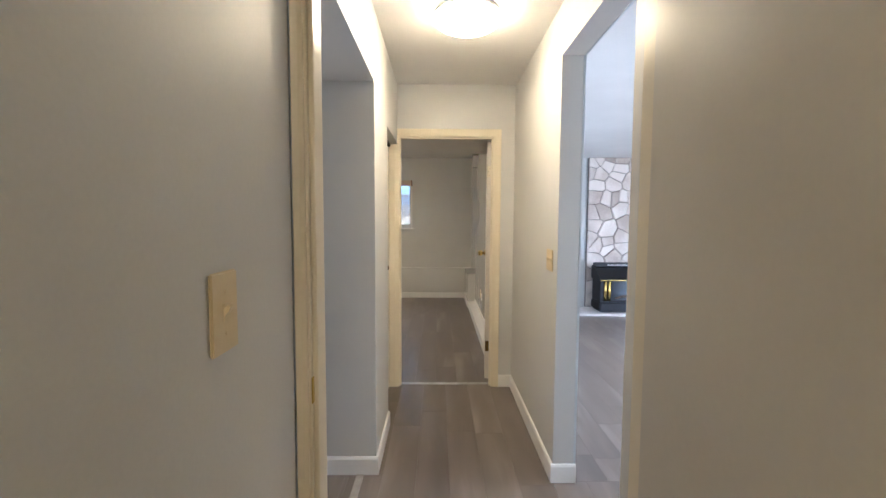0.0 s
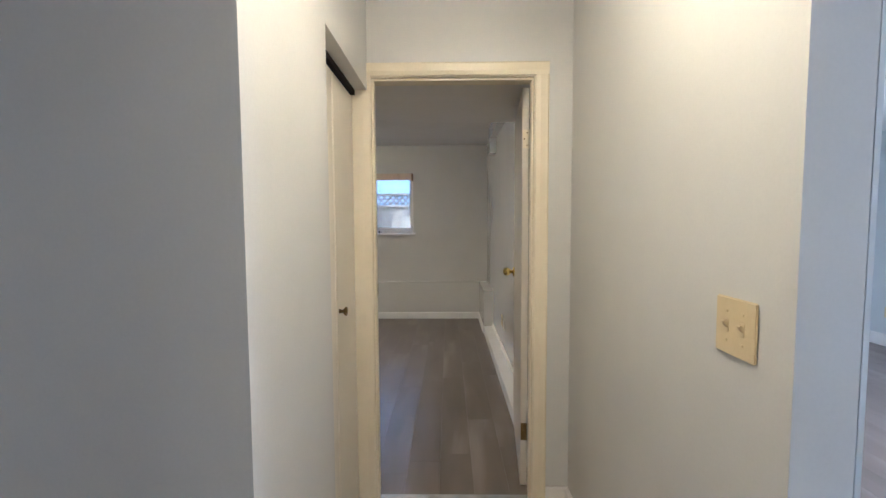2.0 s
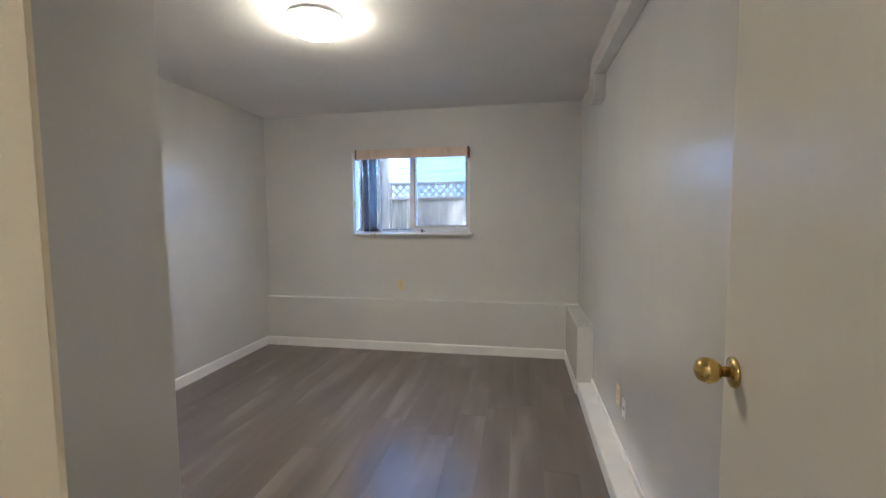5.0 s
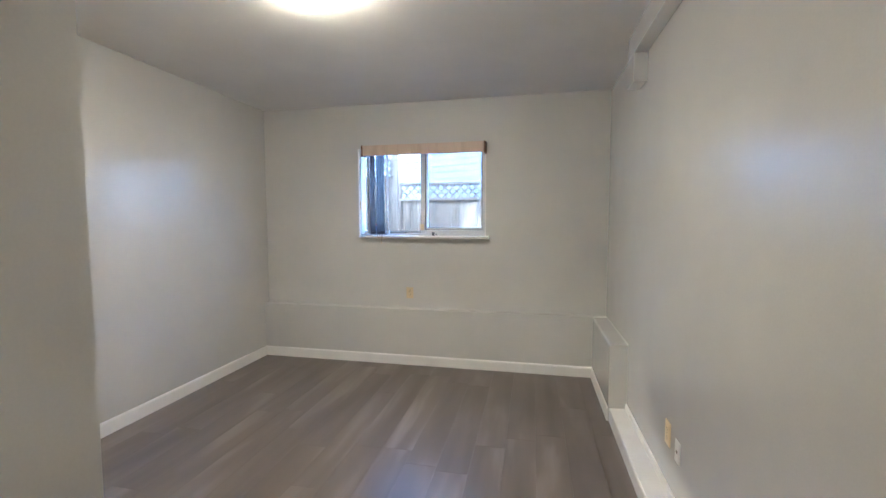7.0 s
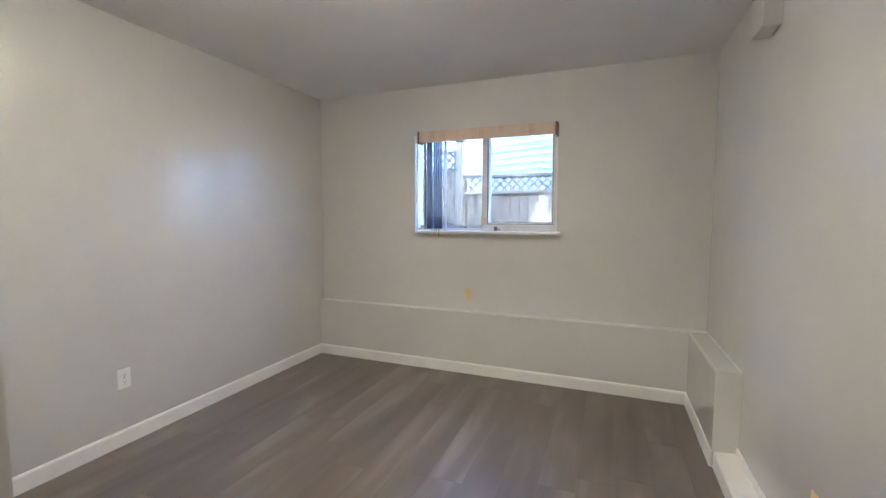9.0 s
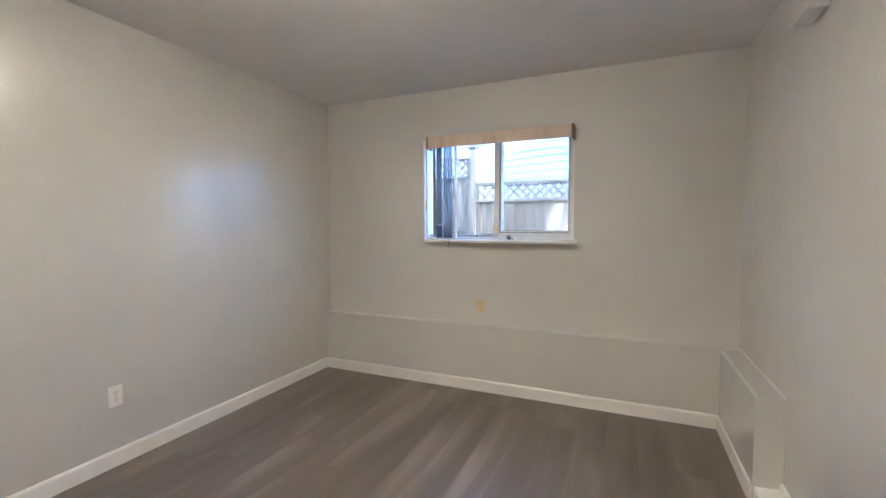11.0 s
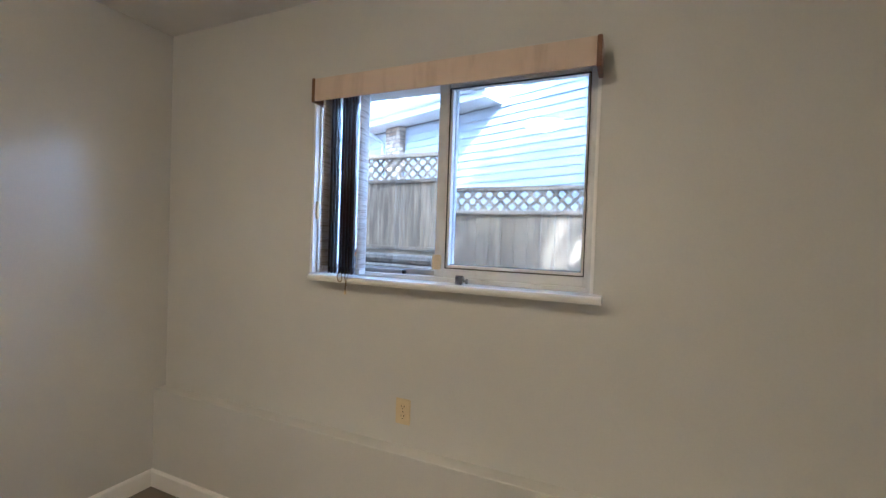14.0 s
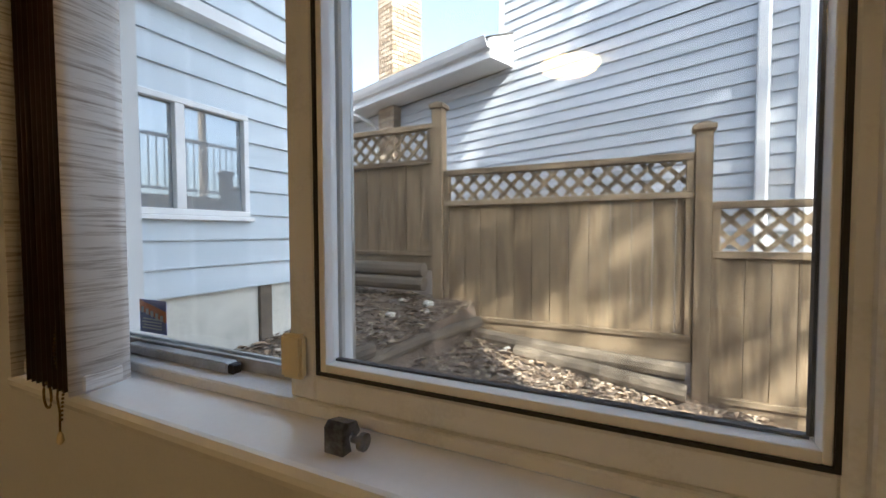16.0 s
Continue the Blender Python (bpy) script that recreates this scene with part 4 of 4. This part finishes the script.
def living_window():
    y0, y1, z0, z1 = LW
    w = thing("window_2", (LIV_R, y0, z0), "white framed living room window", "window", kind="structure")
    for a, b in ((y0, y0 + 0.04), (y1 - 0.04, y1), ((y0 + y1) / 2 - 0.025, (y0 + y1) / 2 + 0.025)):
        part("frame_side", block(LIV_R + 0.05, LIV_R + 0.12, a, b, z0, z1, 0.003), VINYL, w)
    for a, b in ((z0, z0 + 0.04), (z1 - 0.04, z1)):
        part("frame_rail", block(LIV_R + 0.05, LIV_R + 0.12, y0 + 0.04, y1 - 0.04, a, b, 0.003), VINYL, w)
    for a, b in ((y0 + 0.04, (y0 + y1) / 2 - 0.025), ((y0 + y1) / 2 + 0.025, y1 - 0.04)):
        pane = part("pane", block(LIV_R + 0.08, LIV_R + 0.084, a, b, z0 + 0.04, z1 - 0.04), GLASS, w)
        pane.visible_shadow = False
    part("sill", block(LIV_R - 0.06, LIV_R + 0.05, y0 - 0.04, y1 + 0.05, z0 - 0.028, z0, 0.006, segments=2), WHITE, w)


living_window()
lb = vertical_blind((-0.82, 0, 0), 1.74, (1.90, 1.995), 0.815, [(-0.74 + 0.036 * k, 65 + 6 * (k % 3), 0.088, BEIGE_VANE, "beige-brown vane") for k in range(7)] + [(-0.44, 80, 0.09, VANE_CLOTH, "cream fabric vane")],
                    "brown vertical blind drawn aside at the living room window")
lb.matrix_basis = pose(4.60, 4.305, 0, 0, 0, -90) @ Matrix.Translation((-0.82, 0, 0))

# ---- floor planks ----
lay(BED_L, -1.18, 3.56, LEDGE, 1)
lay(-1.18, BED_R, 2.605, LEDGE, 2)
lay(-0.56, HALL_R, 0.10, 2.605, 3)
lay(-2.2, -0.56, 0.16, 1.342, 4)
lay(HALL_R, LIV_R, 0.475, 1.270, 5)
lay(0.642, LIV_R, 1.270, LIV_FAR, 6)
lay(0.642, LIV_R, -1.5, 0.475, 7)
lay(-0.405, 1.3, -2.3, 0.10, 8)

# ---- outdoors ----
def land(x, y):
    """Height of the yard: a terrace held by timbers, falling away along the fence."""
    n = 0.03 * noise.noise((x * 1.7, y * 1.7, 0)) + 0.014 * noise.noise((x * 6, y * 6, 3))
    edge = -2.03 + 0.06 * (y - 8.0)
    terrace = 0.86 + 0.06 * (y - 8.6) - 0.05 * (x + 2.2)
    slope = 0.56 - 0.20 * (x + 1.5) + 0.04 * (y - 8.6)
    slope = max(slope, 0.05 + 0.02 * x)
    z = terrace if x < edge else slope
    if x < edge:
        z = min(z, 1.05)
    far = max(0.0, min(1.0, (abs(x) - 6) / 6, )) if abs(x) > 6 else 0.0
    z = z * (1 - far) + 0.2 * far
    inside = -6.5 < x < 5.0 and -2.6 < y < OUTER - 0.02
    return -0.4 if inside else z + n * (1 - far)


xs = [-2500, -600, -150, -60, -25, -12, -8, -6.51, -6.49] + [-6.0 + 0.4 * k for k in range(6)] + [-3.7 + 0.055 * k for k in range(91)] + [1.5 + 0.35 * k for k in range(10)] + [4.99, 5.01, 6, 8, 12, 25, 60, 150, 600, 2500]
ys = [-2500, -600, -150, -60, -25, -12, -6, -2.61, -2.59, 0, 2, 4, 6, OUTER - 0.03, OUTER - 0.01] + [OUTER + 0.05 + 0.055 * k for k in range(52)] + [9.8, 10.3, 11, 12, 14, 18, 30, 60, 150, 600, 2500]
verts = [(x, y, land(x, y)) for y in ys for x in xs]
nx = len(xs)
faces = [(j * nx + i, j * nx + i + 1, (j + 1) * nx + i + 1, (j + 1) * nx + i) for j in range(len(ys) - 1) for i in range(nx - 1)]
me = bpy.data.meshes.new("ground")
me.from_pydata(verts, [], faces)
me.materials.append(SOIL)
tagged(new("ground", me), "dark soil yard strewn with mulch and dead leaves", kind="structure")

# dead leaves, bark chips and twigs lying on the soil
rng = random.Random(5)
lv, lf = [], []
for k in range(17000):
    x, y = rng.uniform(-3.6, 1.0), rng.uniform(OUTER + 0.1, 9.42)
    z = land(x, y) + rng.uniform(0.004, 0.022)
    a, tilt, size = rng.uniform(0, 6.28), rng.uniform(-0.5, 0.5), rng.uniform(0.007, 0.025) * (1.8 if rng.random() < 0.14 else 1)
    r = rng.uniform(0.35, 0.8)
    ca, sa = math.cos(a), math.sin(a)
    base = len(lv)
    for u, v, w in ((-1, 0, 0), (-0.3, r, 0.25), (0.6, r * 0.7, 0.15), (1, 0, 0.1), (0.5, -r * 0.8, 0.2), (-0.4, -r, 0.3), (0, 0, -0.1)):
        lv.append((x + size * (u * ca - v * sa), y + size * (u * sa + v * ca), z + size * (w + tilt * u * 0.6)))
    lf += [(base + 6, base + i, base + (i + 1) % 6) for i in range(6)]
me = bpy.data.meshes.new("leaf_litter")
me.from_pydata(lv, [], lf)
me.materials.append(LITTER)
tagged(new("leaf_litter", me), "brown dead leaves and bark chips on the soil", "leaf litter", kind="stuff")
rng = random.Random(8)
for k in range(26):
    x, y = rng.uniform(-3.0, 0.3), rng.uniform(7.6, 9.2)
    z, a, l = land(x, y) + 0.012, rng.uniform(0, 3.1), rng.uniform(0.08, 0.3)
    tw = thing("twig", (x, y, z), "thin dry twig lying on the mulch", "twig", "twigs on the soil")
    part("stick", tube([(x, y, z), (x + l * 0.5 * math.cos(a), y + l * 0.5 * math.sin(a), z + 0.012), (x + l * math.cos(a + 0.2), y + l * math.sin(a + 0.2), z + 0.004)], [0.004, 0.003, 0.0015], 6), BARK, tw)
stones = random.Random(21)
for k in range(22):
    x, y = stones.uniform(-2.9, 0.3), stones.uniform(7.7, 9.2)
    bm = bmesh.new()
    bmesh.ops.create_icosphere(bm, subdivisions=2, radius=stones.uniform(0.02, 0.05))
    for v in bm.verts:
        v.co *= 1 + 0.35 * noise.noise(v.co * 30 + Vector((k, 0, 0)))
        v.co.z *= 0.6
    bmesh.ops.translate(bm, verts=bm.verts, vec=(x, y, land(x, y) + 0.008))
    tagged(part("rock", bm, CONCRETE, smooth=True), "small pale rock half sunk in mulch", "rock", "rocks on the soil")


def log(points, radius, label):
    t = thing("landscape_timber", points[0], label, "timber", "timbers in the yard")
    part("log", tube(points, radius, 10), TIMBER, t)


log([(-1.90, 9.22, 0.785), (-2.02, 8.55, 0.785), (-2.08, 7.90, 0.775)], 0.042, "weathered landscape timber edging the raised bed")
log([(-2.03, 8.02, 0.855), (-2.10, 7.45, 0.845), (-2.13, 6.95, 0.835)], 0.042, "weathered landscape timber edging the raised bed")
log([(-4.2, 9.24, 1.17), (-3.2, 9.24, 1.17), (-2.38, 9.24, 1.16)], 0.06, "round weathered timber under the fence")
log([(-4.2, 9.20, 1.06), (-3.2, 9.20, 1.06), (-2.36, 9.20, 1.05)], 0.055, "round weathered timber under the fence")
log([(-2.20, 9.26, 0.70), (-1.3, 9.26, 0.62), (-0.52, 9.26, 0.58)], 0.055, "round weathered timber under the fence")
log([(-1.60, 9.18, 0.60), (-1.0, 9.18, 0.53), (-0.52, 9.18, 0.47)], 0.055, "round weathered timber under the fence")

# ---- fence ----
FY = 9.37


def fence_post(x, top, foot):
    p = thing("fence_post", (x, FY, foot), "square weathered wooden fence post with a flat cap", "fence post", "fence posts")
    part("shaft", block(x - 0.047, x + 0.047, FY - 0.05, FY + 0.045, foot - 0.3, top - 0.05, 0.004), FENCE, p)
    c = part("cap", block(x - 0.066, x + 0.066, FY - 0.068, FY + 0.064, top - 0.05, top - 0.012, 0.006), FENCE_X, p)
    part("cap_top", prism([(x - 0.05, top - 0.012), (x + 0.05, top - 0.012), (x + 0.02, top + 0.004), (x - 0.02, top + 0.004)], "y", FY - 0.05, FY + 0.045), FENCE_X, c)


def slat(x0, z0, x1, z1, y, wide, bounds):
    """A lattice slat between two places, clipped to its opening."""
    d = Vector((x1 - x0, z1 - z0)).normalized()
    n = Vector((-d.y, d.x)) * wide / 2
    poly = [(x0 + n.x, z0 + n.y), (x1 + n.x, z1 + n.y), (x1 - n.x, z1 - n.y), (x0 - n.x, z0 - n.y)]
    a, b, lo, hi = bounds
    for q in ((-1, 0, -a), (1, 0, b), (0, -1, -lo), (0, 1, hi)):
        poly = clip(poly, *q)
        if len(poly) < 3:
            return None
    return prism(poly, "y", y, y + 0.008)


def fence_panel(x0, x1, top, lattice, boards_foot, kick_foot, label, seed):
    f = thing("fence", ((x0 + x1) / 2, FY, boards_foot), label, "fence", "fence panels")
    r = random.Random(seed)
    part("top_rail", block(x0, x1, FY - 0.035, FY + 0.035, top - 0.045, top, 0.004), FENCE_X, f)
    part("middle_rail", block(x0, x1, FY - 0.035, FY + 0.03, lattice - 0.045, lattice, 0.004), FENCE_X, f)
    part("bottom_rail", block(x0, x1, FY - 0.035, FY + 0.03, boards_foot - 0.005, boards_foot + 0.035, 0.004), FENCE_X, f)
    part("kick_board", block(x0, x1, FY - 0.02, FY + 0.015, kick_foot, boards_foot - 0.007, 0.004), FENCE_X, f)
    for x in (x0, x1 - 0.045):
        part("side_rail", block(x, x + 0.045, FY - 0.030, FY + 0.028, boards_foot + 0.035, top - 0.045, 0.003), FENCE, f)
    x = x0 + 0.045
    while x < x1 - 0.06:
        w = min(0.135 + r.uniform(-0.006, 0.006), x1 - 0.045 - x)
        d = r.uniform(-0.003, 0.003)
        part("board", block(x + 0.0015, x + w - 0.002, FY - 0.010 + d, FY + 0.010 + d, boards_foot + 0.034, lattice - 0.044, 0.002), FENCE, f)
        x += w
    a, b, lo, hi = x0 + 0.045, x1 - 0.045, lattice, top - 0.045
    h, step = hi - lo, 0.088
    for way, y in ((1, FY - 0.009), (-1, FY + 0.001)):
        k = a - h
        while k < b + h:
            bm = slat(k if way > 0 else k + h, lo, k + h if way > 0 else k, hi, y, 0.030, (a, b, lo, hi))
            if bm:
                part("lattice_slat", bm, FENCE, f)
            k += step * math.sqrt(2)


fence_panel(-2.252, -0.480, 1.970, 1.725, 0.765, 0.62, "weathered plank fence panel with a lattice top", 2)
fence_panel(-4.15, -2.355, 2.370, 2.080, 1.275, 1.15, "weathered plank fence panel with a lattice top, standing higher", 3)
fence_panel(-0.380, 1.20, 1.655, 1.345, 0.390, 0.20, "weathered plank fence panel with a lattice top, standing lower", 4)
fence_panel(1.30, 2.90, 1.40, 1.10, 0.20, 0.05, "weathered plank fence panel with a lattice top, standing lower", 6)
fence_post(-2.302, 2.528, 0.80)
fence_post(-0.430, 2.150, 0.36)
fence_post(1.25, 1.80, 0.20)
fence_post(-4.20, 2.80, 1.00)


# ---- own house: wing with a window, unseen storey added above ----
def lap_siding(parent, axis, a, b, at, out, z0, z1, rise, material, skip=()):
    """Rows of lapped siding boards; skip: openings (a, b, z0, z1) in the wall."""
    z = z0
    while z < z1 - 0.01:
        top = min(z + rise, z1)
        cuts = [(a, b)]
        for s in skip:
            if z < s[3] - 0.02 and top > s[2] + 0.02:
                cuts = [c for p, q in cuts for c in ((p, min(q, s[0])), (max(p, s[1]), q)) if c[1] - c[0] > 0.01]
        for p, q in cuts:
            prof = [(at, z), (at + out * 0.020, z), (at + out * 0.021, z + 0.006), (at + out * 0.006, top + 0.004), (at, top + 0.004)]
            part("siding_board", prism(prof, "y" if axis == "y" else "x", p, q), material, parent)
        z += rise


WX, WY = -2.69, 8.33
wing = thing("house_wing", (WX, OUTER, 1.17), "white sided wing of the house above a painted foundation", "house")
part("wall", block(-6.3, WX, OUTER + 0.001, WY - 0.02, 1.175, 5.4), OUT_TRIM, wing)
part("foundation", block(-6.25, WX - 0.012, OUTER + 0.001, WY - 0.03, 0.2, 1.174), CONCRETE, wing, "stained cream painted concrete foundation")
part("foundation_post", block(WX - 0.013, WX + 0.012, 7.885, 7.965, 0.6, 1.172, 0.003), TIMBER, wing)
WW = (6.815, 7.81, 1.552, 2.088)
lap_siding(wing, "y", OUTER + 0.002, WY - 0.05, WX, 1, 1.175, 2.47, 0.130, SIDING, [WW])
lap_siding(wing, "y", OUTER + 0.002, WY - 0.05, WX + 0.05, 1, 2.56, 5.4, 0.130, SIDING)
part("upper_wall", block(WX - 0.001, WX + 0.05, OUTER + 0.002, WY - 0.02, 2.50, 5.4), OUT_TRIM, wing)
part("band_trim", prism([(WX, 2.472), (WX + 0.055, 2.472), (WX + 0.078, 2.485), (WX + 0.078, 2.545), (WX + 0.05, 2.56), (WX, 2.56)], "y", OUTER + 0.002, WY - 0.01), OUT_TRIM, wing, "white trim band")
part("corner_board", block(WX - 0.03, WX + 0.028, WY - 0.05, WY, 1.175, 2.47, 0.003), OUT_TRIM, wing)
part("corner_board", block(WX + 0.02, WX + 0.078, WY - 0.05, WY, 2.56, 5.4, 0.003), OUT_TRIM, wing)
win = part("window", block(WX + 0.001, WX + 0.004, WW[0], WW[1], WW[2], WW[3]), COATED_GLASS, wing, "white framed window reflecting the yard")
for a, b, lo, hi in ((WW[0], WW[1], WW[2], WW[2] + 0.03), (WW[0], WW[1], WW[3] - 0.028, WW[3]), (WW[0], WW[0] + 0.03, WW[2] + 0.03, WW[3] - 0.028), (WW[1] - 0.03, WW[1], WW[2] + 0.03, WW[3] - 0.028), (7.42, 7.465, WW[2] + 0.03, WW[3] - 0.028)):
    part("frame_bar", block(WX + 0.002, WX + 0.036, a, b, lo, hi, 0.003), OUT_TRIM, win)
part("window_sill", block(WX + 0.002, WX + 0.048, WW[0] - 0.02, WW[1] + 0.02, WW[2] - 0.022, WW[2], 0.003), OUT_TRIM, win)
# Unseen storey and roofs, sized for the shadow they cast over the yard.
house = thing("wall_unseen_upper_storey", (0, 2, 2.6), "", "", kind="structure")
part("storey", block(-6.3, 0.9, -2.6, OUTER - 0.005, 2.605, 4.95), SIDING, house)
part("roof", prism([(-3.1, 4.95), (OUTER + 0.30, 4.95), (OUTER + 0.30, 5.05), (2.0, 6.3), (-3.1, 5.05)], "x", -6.8, 1.2), SHINGLE, house)
part("low_roof", block(0.902, 5.1, -2.7, OUTER + 0.15, 2.605, 2.72), SHINGLE, house)
part("skirt", block(-6.3, 5.0, -2.6, -2.45, -0.3, 2.604), SIDING, house)


# ---- the neighbour's house, built along its wall and then turned ----
nb = thing("neighbour_house", (0, 0, 0), "pale grey sided house with white trim and a brick chimney", "house")
part("wall", block(-1.59, 1.45, 0.002, 6.0, -0.3, 5.4), FAR_SIDING, nb)
part("low_wall", block(-8.0, -1.592, 0.002, 6.0, -0.3, 3.53), FAR_SIDING, nb)
lap_siding(nb, "x", -8.0, 1.39, 0.0, -1, 0.335, 3.50, 0.126, FAR_SIDING)
lap_siding(nb, "x", -1.53, 1.39, 0.0, -1, 3.485, 5.4, 0.126, FAR_SIDING)
part("corner_board", block(1.39, 1.50, -0.032, 0.08, -0.3, 5.4, 0.004), OUT_TRIM, nb)
part("corner_board", block(-1.60, -1.53, -0.026, 0.05, 3.84, 5.4, 0.004), OUT_TRIM, nb)
part("downspout", block(1.13, 1.22, -0.085, -0.023, 0.1, 5.4, 0.014), OUT_TRIM, nb, "white downspout")
part("upper_roof", prism([(-0.30, 5.402), (-0.30, 5.50), (3.0, 6.90), (6.3, 5.50), (6.3, 5.402)], "x", -1.72, 1.75), SHINGLE, nb)
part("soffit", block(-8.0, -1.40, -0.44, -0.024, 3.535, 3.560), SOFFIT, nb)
part("fascia", block(-8.0, -1.40, -0.465, -0.441, 3.530, 3.760, 0.002), OUT_TRIM, nb)
part("roof", prism([(-0.50, 3.775), (-0.50, 3.815), (3.0, 5.20), (5.9, 3.815), (5.9, 3.775)], "x", -8.0, -1.612), SHINGLE, nb)
part("eave_end", prism([(-0.465, 3.530), (-0.465, 3.760), (-0.024, 3.935), (-0.024, 3.530)], "x", -1.398, -1.375), OUT_TRIM, nb, "white boxed eave end")
part("eave_flashing", prism([(-0.49, 3.764), (-0.49, 3.774), (-0.024, 3.962), (-0.024, 3.940)], "x", -1.61, -1.365), SHINGLE, nb)
part("gutter", prism([(-0.470, 3.63), (-0.525, 3.64), (-0.560, 3.69), (-0.585, 3.755), (-0.578, 3.760), (-0.548, 3.70), (-0.515, 3.655), (-0.470, 3.650)], "x", -8.0, -1.37), OUT_TRIM, nb, "white eaves gutter")
part("gutter_elbow", tube([(-4.42, -0.53, 3.64), (-4.42, -0.50, 3.52), (-4.30, -0.16, 3.36), (-4.26, -0.07, 3.28), (-4.26, -0.06, 0.4)], 0.035, 8), OUT_TRIM, nb, "white downspout")
ch = part("chimney", block(-4.06, -3.66, -0.16, 0.44, -0.3, 7.2), MORTAR, nb, "tan brick chimney")
brick_meshes = {}
rng = random.Random(3)
row, z = 0, 2.7
while z < 6.9:
    for side in range(2):
        length = 0.40 if side == 0 else 0.60
        u = -(row % 2) * 0.105
        while u < length - 0.02:
            p, q = max(u, 0), min(u + 0.200, length)
            if q - p > 0.03:
                key = (side, round(q - p, 3))
                if key not in brick_meshes:
                    bm = block(0, q - p, -0.010, 0.010, 0, 0.062, 0.003) if side == 0 else block(-0.010, 0.010, 0, q - p, 0, 0.062, 0.003)
                    m2 = bpy.data.meshes.new("brick")
                    bm.to_mesh(m2)
                    bm.free()
                    m2.materials.append(BRICK)
                    brick_meshes[key] = m2
                ob = new("brick", brick_meshes[key])
                ob.parent = ch
                ob.matrix_parent_inverse = Matrix.Identity(4)
                ob.location = (-4.06 + p, -0.16, z) if side == 0 else (-3.66, -0.16 + p, z)
            u += 0.21
    z += 0.075
    row += 1


nb.matrix_basis = pose(-1.0, 10.98, 0, 0, 0, -20)


# ---- raised deck beyond the yard, seen mirrored in the wing's window ----
deck = thing("deck", (2.3, 10.8, 0), "raised wooden deck with a dark baluster railing", "deck")
part("deck_floor", block(2.2, 4.2, 9.3, 12.6, 1.98, 2.08, 0.004), FENCE_X, deck)
for y in (9.36, 10.95, 12.54):
    part("deck_post", block(2.22, 2.31, y - 0.045, y + 0.045, -0.2, 4.3, 0.004), FENCE, deck)
part("handrail", block(2.22, 2.30, 9.36, 12.54, 2.98, 3.03, 0.004), STEEL, deck, "dark railing")
part("bottom_rail", block(2.24, 2.28, 9.36, 12.54, 2.16, 2.20, 0.002), STEEL, deck)
for k in range(26):
    part("baluster", block(2.252, 2.268, 9.46 + 0.12 * k, 9.476 + 0.12 * k, 2.18, 2.99), STEEL, deck)
part("roof_beam", block(2.2, 2.34, 9.2, 12.7, 4.3, 4.5, 0.004), FENCE_X, deck, "pale wooden beam")


# ---- trees and shrubs ----
def tree(at, height, crown_r, leaves, seed, label, crown_from=0.35, size=1.0):
    r = random.Random(seed)
    t = thing("tree", at, label, "tree")
    x, y, z = at
    trunk = [(x, y, z - 0.2), (x + 0.05, y, z + height * 0.3), (x - 0.04, y + 0.06, z + height * 0.6), (x, y, z + height * 0.95)]
    part("trunk", tube(trunk, [0.16, 0.12, 0.08, 0.02], 10), BARK, t)
    tips = []
    for k in range(13):
        h, a = z + height * (crown_from + (0.9 - crown_from) * k / 13), k * 2.4 + r.uniform(-0.4, 0.4)
        l = crown_r * r.uniform(0.6, 1.05) * (1.1 - 0.6 * k / 13)
        mid = (x + 0.5 * l * math.cos(a), y + 0.5 * l * math.sin(a), h + 0.12 * l)
        end = (x + l * math.cos(a), y + l * math.sin(a), h + 0.22 * l)
        part("limb", tube([(x, y, h - 0.1), mid, end], [0.05, 0.03, 0.01], 6), BARK, t)
        tips += [mid, end]
    vs, fs = [], []
    for k in range(leaves):
        c = Vector(tips[r.randrange(len(tips))]) + Vector((r.gauss(0, 1), r.gauss(0, 1), r.gauss(0, 0.8))) * crown_r * 0.19
        d = Vector((r.gauss(0, 1), r.gauss(0, 1), r.gauss(0, 0.7))).normalized()
        s = d.cross(Vector((r.gauss(0, 1), r.gauss(0, 1), r.gauss(0, 1)))).normalized()
        l, w = size * r.uniform(0.05, 0.10), size * r.uniform(0.02, 0.04)
        if c.x < 5.25 and c.z < 7:
            continue
        b = len(vs)
        up = d.cross(s) * 0.012
        vs += [tuple(c - d * l), tuple(c + s * w + up), tuple(c + d * l), tuple(c - s * w + up)]
        fs += [(b, b + 1, b + 2), (b, b + 2, b + 3)]
    m3 = bpy.data.meshes.new("crown")
    m3.from_pydata(vs, [], fs)
    m3.materials.append(LEAF)
    c = new("crown", m3)
    c.parent = t
    c.matrix_parent_inverse = Matrix.Translation(-t.location)
    return t


# Unseen tree, placed and thinned to dapple the fence and neighbour's wall.
tree((6.8, 3.3, 0.1), 13.0, 3.0, 3600, 4, "unseen tall tree added to dapple the fence with shade", 0.72, size=2.2)
tree((8.3, 2.4, 0.1), 8.5, 2.5, 11000, 9, "leafy green tree outside the living room window", 0.16, size=1.5)
tree((7.9, 6.2, 0.1), 4.4, 1.9, 8000, 12, "leafy green shrub outside the living room window", 0.06, size=1.2)
# Unseen tree, added only to block sun through the LW2 opening.
tree((7.3, -0.1, 0.1), 7.5, 2.3, 11000, 15, "unseen tree added to keep sun off the living room floor", 0.14, size=1.7)
